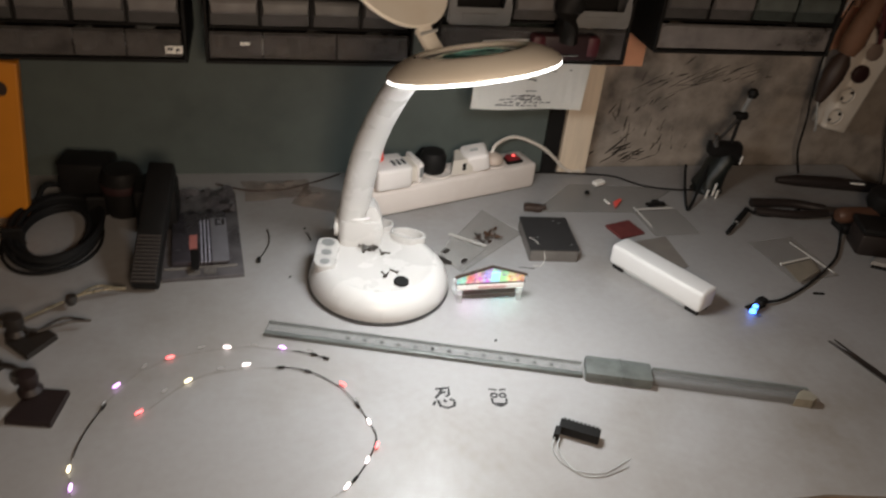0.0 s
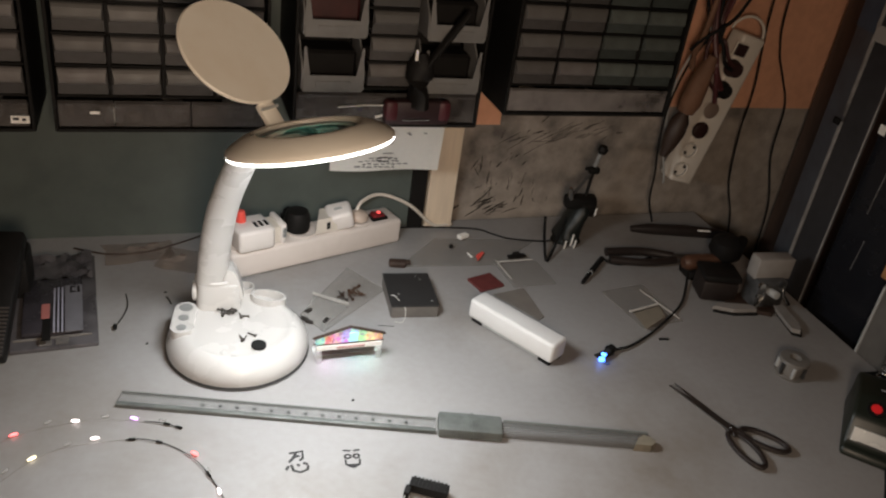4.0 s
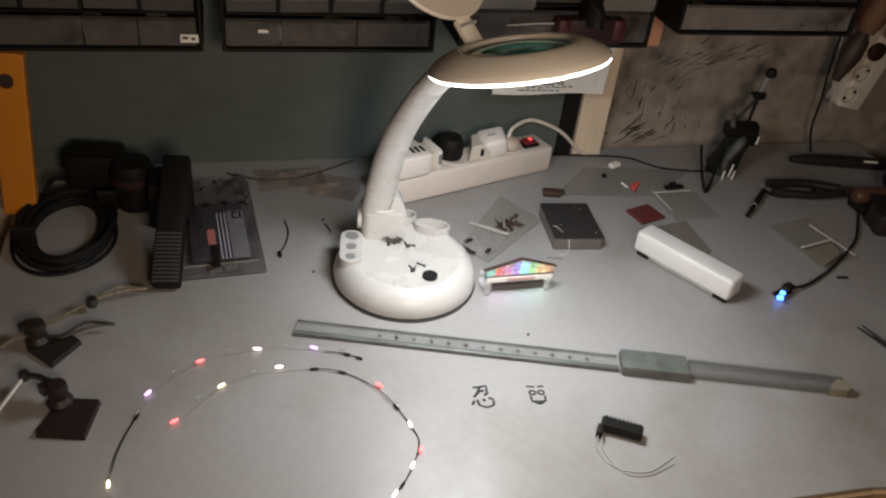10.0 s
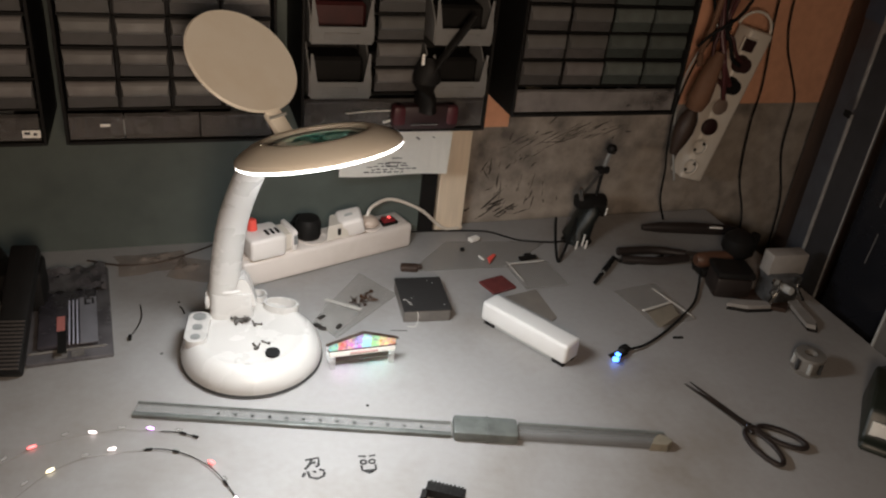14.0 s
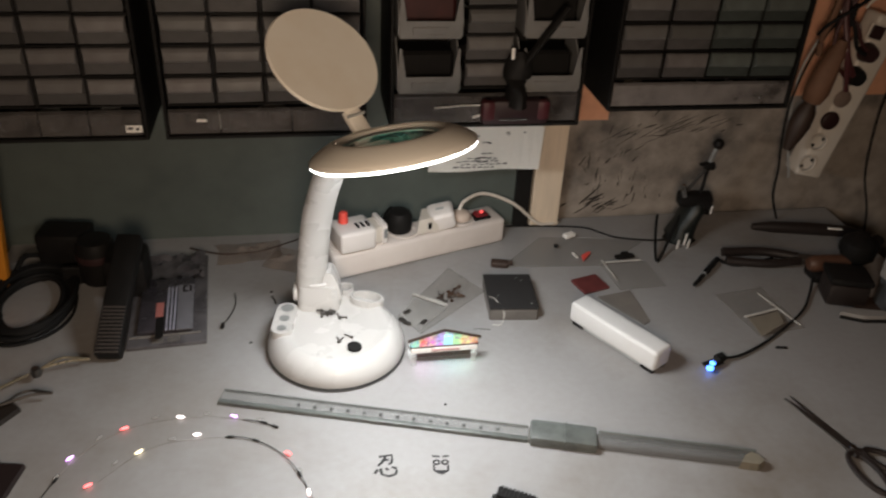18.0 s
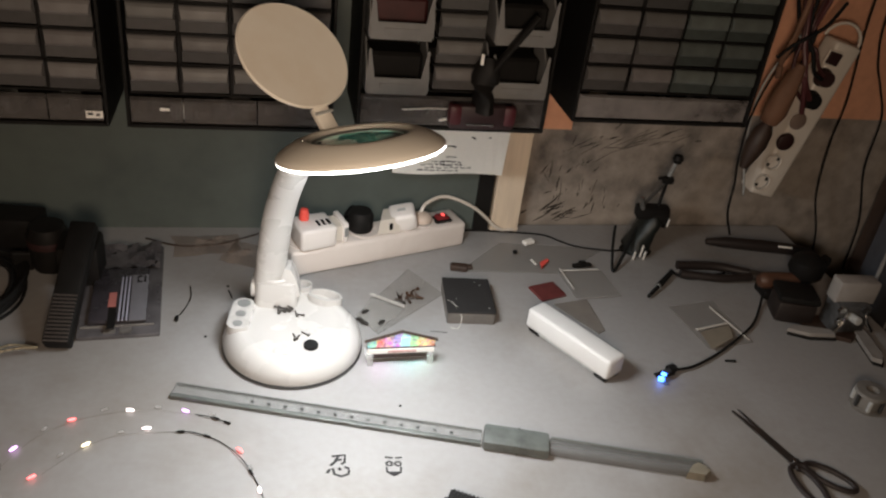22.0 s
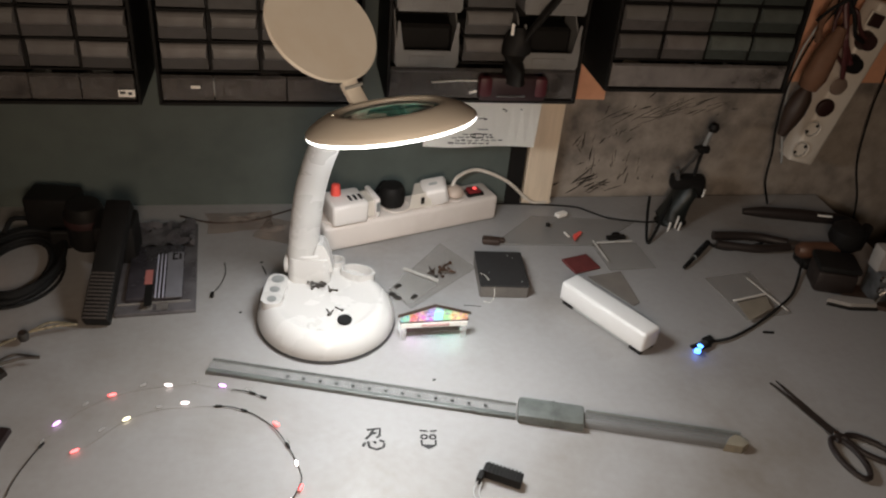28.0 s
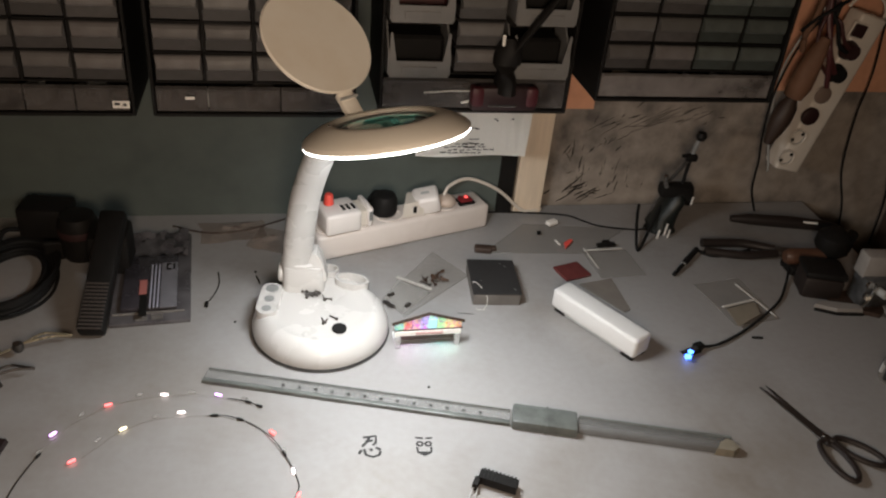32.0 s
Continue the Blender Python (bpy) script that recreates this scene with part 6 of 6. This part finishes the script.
part("red_mark", bm_box(0.0090, 0.030, 0.001, (-0.0095, -0.038, 0.0145)), mat("faded red print", (0.42, 0.15, 0.13), 0.5), pk, "faded red print")
part("black_mark", bm_box(0.0090, 0.044, 0.001, (-0.0080, -0.076, 0.0142)), M_BLACK, pk, "black print")
for x, y, w, h in ((0.0185, 0.004, 0.0022, 0.014), (0.0215, 0.010, 0.0050, 0.0022), (0.0215, -0.002, 0.0050, 0.0022), (0.0270, 0.004, 0.0026, 0.013)):
    part("badge_bar", bm_box(w, h, 0.0008, (x, y, 0.0156)), M_BLACK, pk, "dark print bar")
part("rim_fold", bm_box(0.084, 0.0030, 0.0030, (-0.002, -0.083, 0.0070), 0.001, 1), M_CLEAR, pk, "pale folded rim")
for x in (-0.010, 0.008):
    part("tab", bm_box(0.014, 0.010, 0.002, (x, -0.092, 0.0068), 0.0008, 1), M_CLEAR, pk)
bm = bmesh.new()
bmesh.ops.create_grid(bm, x_segments=14, y_segments=9, size=0.5)
for v in bm.verts:      # the crumpled clear top
    v.co = Vector((0.088 * v.co.x, 0.062 * v.co.y + 0.066, 0.010 + 0.020 * abs(noise.noise((v.co.x * 4, v.co.y * 4, 5))) + 0.006 * noise.noise((v.co.x * 9, v.co.y * 9, 2))))
part("flap", bm, M_PACK, pk, "crumpled clear top", True)


def clip_stand(m, outline, post, color, label):
    """A flat plate with a short turned post and a steel swivel on it."""
    c = thing("clip_stand", m, label, "clip stand")
    part("plate", bm_prism(outline, 0.0, 0.006, inset=0.04), color, c, "flat plate")
    part("post", bm_lathe([(0, 0), (0.0105, 0), (0.0115, 0.005), (0.0080, 0.010), (0.0095, 0.020), (0.0085, 0.025), (0, 0.027)], 20), color, c, "short turned post", True, pose(*post, 0.005))
    part("swivel", bm_box(0.015, 0.011, 0.012, (0, 0, 0), 0.003, 2), M_STEEL, c, "dark steel swivel", True, pose(post[0] - 0.010, post[1] + 0.008, 0.020, 0, 0, 40))
    return c


def clip_jaws(stand, back, bend, tip, material, label):
    """A small spring clip: two thin prongs that meet at the tip."""
    for s in (-1, 1):
        mid = (bend[0] - 0.1 * s * (tip[1] - back[1]) - 0.002 * s, bend[1] + 0.0035 * s, bend[2])
        part("prong", bm_tube(curve([back, mid, tip], 4), 0.0012, 6, flat=1.4), material, stand, label, True)


M_MRED = mat("dark maroon painted steel", (0.018, 0.010, 0.0095), 0.55, grain=0.4, scale=60)
c2 = clip_stand(pose(-0.385, 0.028, 0), [(-0.0205, -0.022), (0.021, -0.031), (0.030, 0.013), (0.004, 0.018), (-0.010, 0.004)], (-0.004, 0.012), M_MRED, "dark maroon clip stand with a chromed rod on the bench")
part("arm", bm_tube([(-0.006, 0.014, 0.028), (-0.022, 0.032, 0.022), (-0.037, 0.041, 0.018)], 0.0030, 8), M_STEEL, c2, "dark jointed arm", True)
part("joint", bm_lathe([(0, -0.005), (0.0045, -0.004), (0.0055, 0), (0.0045, 0.004), (0, 0.005)], 14), M_STEEL, c2, "", True, pose(-0.037, 0.041, 0.017))
part("rod", bm_tube([(-0.037, 0.041, 0.016), (-0.0536, -0.0068, 0.016)], 0.0016, 8), M_BRIGHT, c2, "chromed rod")
c1 = clip_stand(pose(-0.410, 0.120, 0), [(-0.021, 0.002), (0.006, -0.026), (0.029, 0.006), (0.018, 0.017), (-0.008, 0.016)], (-0.010, 0.008), mat("dull brown black metal", (0.032, 0.026, 0.022), 0.5, 0.3, grain=0.4, scale=60), "dull dark clip stand with two spring clips on the bench")
part("rod", bm_tube([(-0.004, 0.022, 0.016), (0.029, 0.049, 0.016)], 0.0015, 8), M_BRASSY, c1, "warm polished rod")
part("rod", bm_tube([(-0.040, -0.008, 0.016), (-0.018, 0.014, 0.018)], 0.0016, 8), M_BRASSY, c1, "warm polished rod")
part("joint", bm_lathe([(0, -0.006), (0.005, -0.005), (0.0065, 0), (0.005, 0.005), (0, 0.006)], 14), M_STEEL, c1, "dark ball joint", True, pose(0.035, 0.055, 0.014))
clip_jaws(c1, (0.040, 0.060, 0.015), (0.062, 0.073, 0.015), (0.088, 0.075, 0.012), M_BRASSY, "warm steel clip prong")
clip_jaws(c1, (0.012, 0.002, 0.014), (0.036, 0.019, 0.014), (0.060, 0.019, 0.012), M_STEEL, "dark steel clip prong")
part("link", bm_tube([(-0.008, 0.006, 0.016), (0.013, 0.003, 0.014)], 0.0018, 8), M_STEEL, c1, "dark link")
solid("short_wire", bm_tube(curve([(-0.174, 0.266, 0.002), (-0.167, 0.285, 0.002), (-0.1635, 0.306, 0.002), (-0.166, 0.329, 0.002)], 5), 0.0007, 6, bm=bm_cyl(0.0022, 0.010, (-0.177, 0.258, 0.0025), 8, m=Matrix.Rotation(radians(80), 4, "X"))), M_RUBBER, "short black wire with a plug end", "wire")
solid("short_wire", bm_tube(curve([(-0.117, 0.318, 0.002), (-0.114, 0.310, 0.002), (-0.112, 0.301, 0.002)], 5), 0.0009, 6), M_RUBBER, "short black wire by the lamp base", "wire")

# ---- under the front edge ----
low = thing("low_bench", pose(0.1, -0.42, -0.46), "low bench of rough brown boards in front of the workbench", "bench", kind="structure")
x = -0.75
k = 0
while x < 0.9:
    w = random.uniform(0.07, 0.13)
    part("board", bm_box(w - 0.006, 0.55, 0.022, (x + w / 2, 0.03, random.uniform(-0.006, 0.006)), 0.002), M_BOARD, low)
    x += w
for x in (-0.6, 0.75):
    part("trestle", bm_box(0.05, 0.45, 0.28, (x, 0.03, -0.155), 0.003), M_BROWN, low)

# soot marks on the concrete behind the bench
M_SOOT = mat("black soot", (0.022, 0.019, 0.017), 0.95, alpha=0.42, grain=0.6, scale=90, dark=(0.07, 0.06, 0.052))
rs = random.Random(11)


def soot(x, z, w, h, a):
    """A ragged sliver of soot."""
    n = 7
    up = [(w / 2 * (2 * k / n - 1), h / 2 * math.sin(math.pi * k / n) * rs.uniform(0.5, 1.2)) for k in range(n + 1)]
    dn = [(p[0], -p[1] * rs.uniform(0.4, 1.1)) for p in up[1:-1]]
    solid("soot_mark", bm_prism(up + dn[::-1], 0, 0.0004), M_SOOT, "black soot mark on the concrete wall", "stain", pose(x, YW + 0.0098, z) @ pose(0, 0, 0, 90, 0, 0) @ pose(0, 0, 0, 0, 0, a), kind="structure", group="soot marks on the wall")


for cx, cz, sx, sz, n, ang, lo, hi in ((0.392, 0.050, 0.030, 0.030, 6, 50, 0.004, 0.014), (0.405, 0.012, 0.030, 0.008, 8, 8, 0.008, 0.030), (0.455, 0.060, 0.035, 0.035, 6, 82, 0.005, 0.020), (0.430, 0.105, 0.030, 0.020, 7, 65, 0.004, 0.016),
                                       (0.470, 0.150, 0.060, 0.018, 8, 40, 0.006, 0.024), (0.580, 0.150, 0.050, 0.016, 3, 12, 0.006, 0.020), (0.365, 0.085, 0.012, 0.040, 5, 84, 0.006, 0.022)):
    for k in range(n):
        soot(cx + rs.gauss(0, sx / 2), max(0.004, cz + rs.gauss(0, sz / 2)), rs.uniform(lo, hi), rs.uniform(0.0008, 0.0028), ang + rs.gauss(0, 20))
for k in range(26):     # long slanting scratches under the cabinet
    u = rs.random()
    soot(0.405 + 0.185 * u + rs.gauss(0, 0.006), 0.128 + 0.040 * u + rs.gauss(0, 0.008), rs.uniform(0.018, 0.060), rs.uniform(0.0007, 0.0019), 24 + rs.gauss(0, 7))
for k in range(16):     # short upright runs
    soot(rs.choice((0.372, 0.386, 0.400, 0.430, 0.452, 0.470, 0.500)) + rs.gauss(0, 0.003), rs.uniform(0.025, 0.115), rs.uniform(0.008, 0.034), rs.uniform(0.0008, 0.0020), 88 + rs.gauss(0, 7))
for k in range(14):     # smears by the foot of the wall
    soot(0.402 + rs.gauss(0, 0.020), max(0.006, 0.022 + rs.gauss(0, 0.012)), rs.uniform(0.012, 0.034), rs.uniform(0.0020, 0.0050), 34 + rs.gauss(0, 12))

for x in (-0.3695, -0.308):
    bm = bm_box(0.042, 0.006, 0.022, (0, 0, 0), 0.003, 2)
    bmesh.ops.subdivide_edges(bm, edges=bm.edges[:], cuts=3, use_grid_fill=True)
    for v in bm.verts:
        v.co += Vector((0, 0.004 * noise.noise(v.co * 160), 0.002 * noise.noise(v.co * 190 + Vector((3, 0, 0)))))
    solid("foil_bag", bm, M_FOIL, "crumpled silvery bag stuffed in a drawer", "bag", pose(x + 0.028, 0.345, 0.428), True, group="foil bags in the drawers")
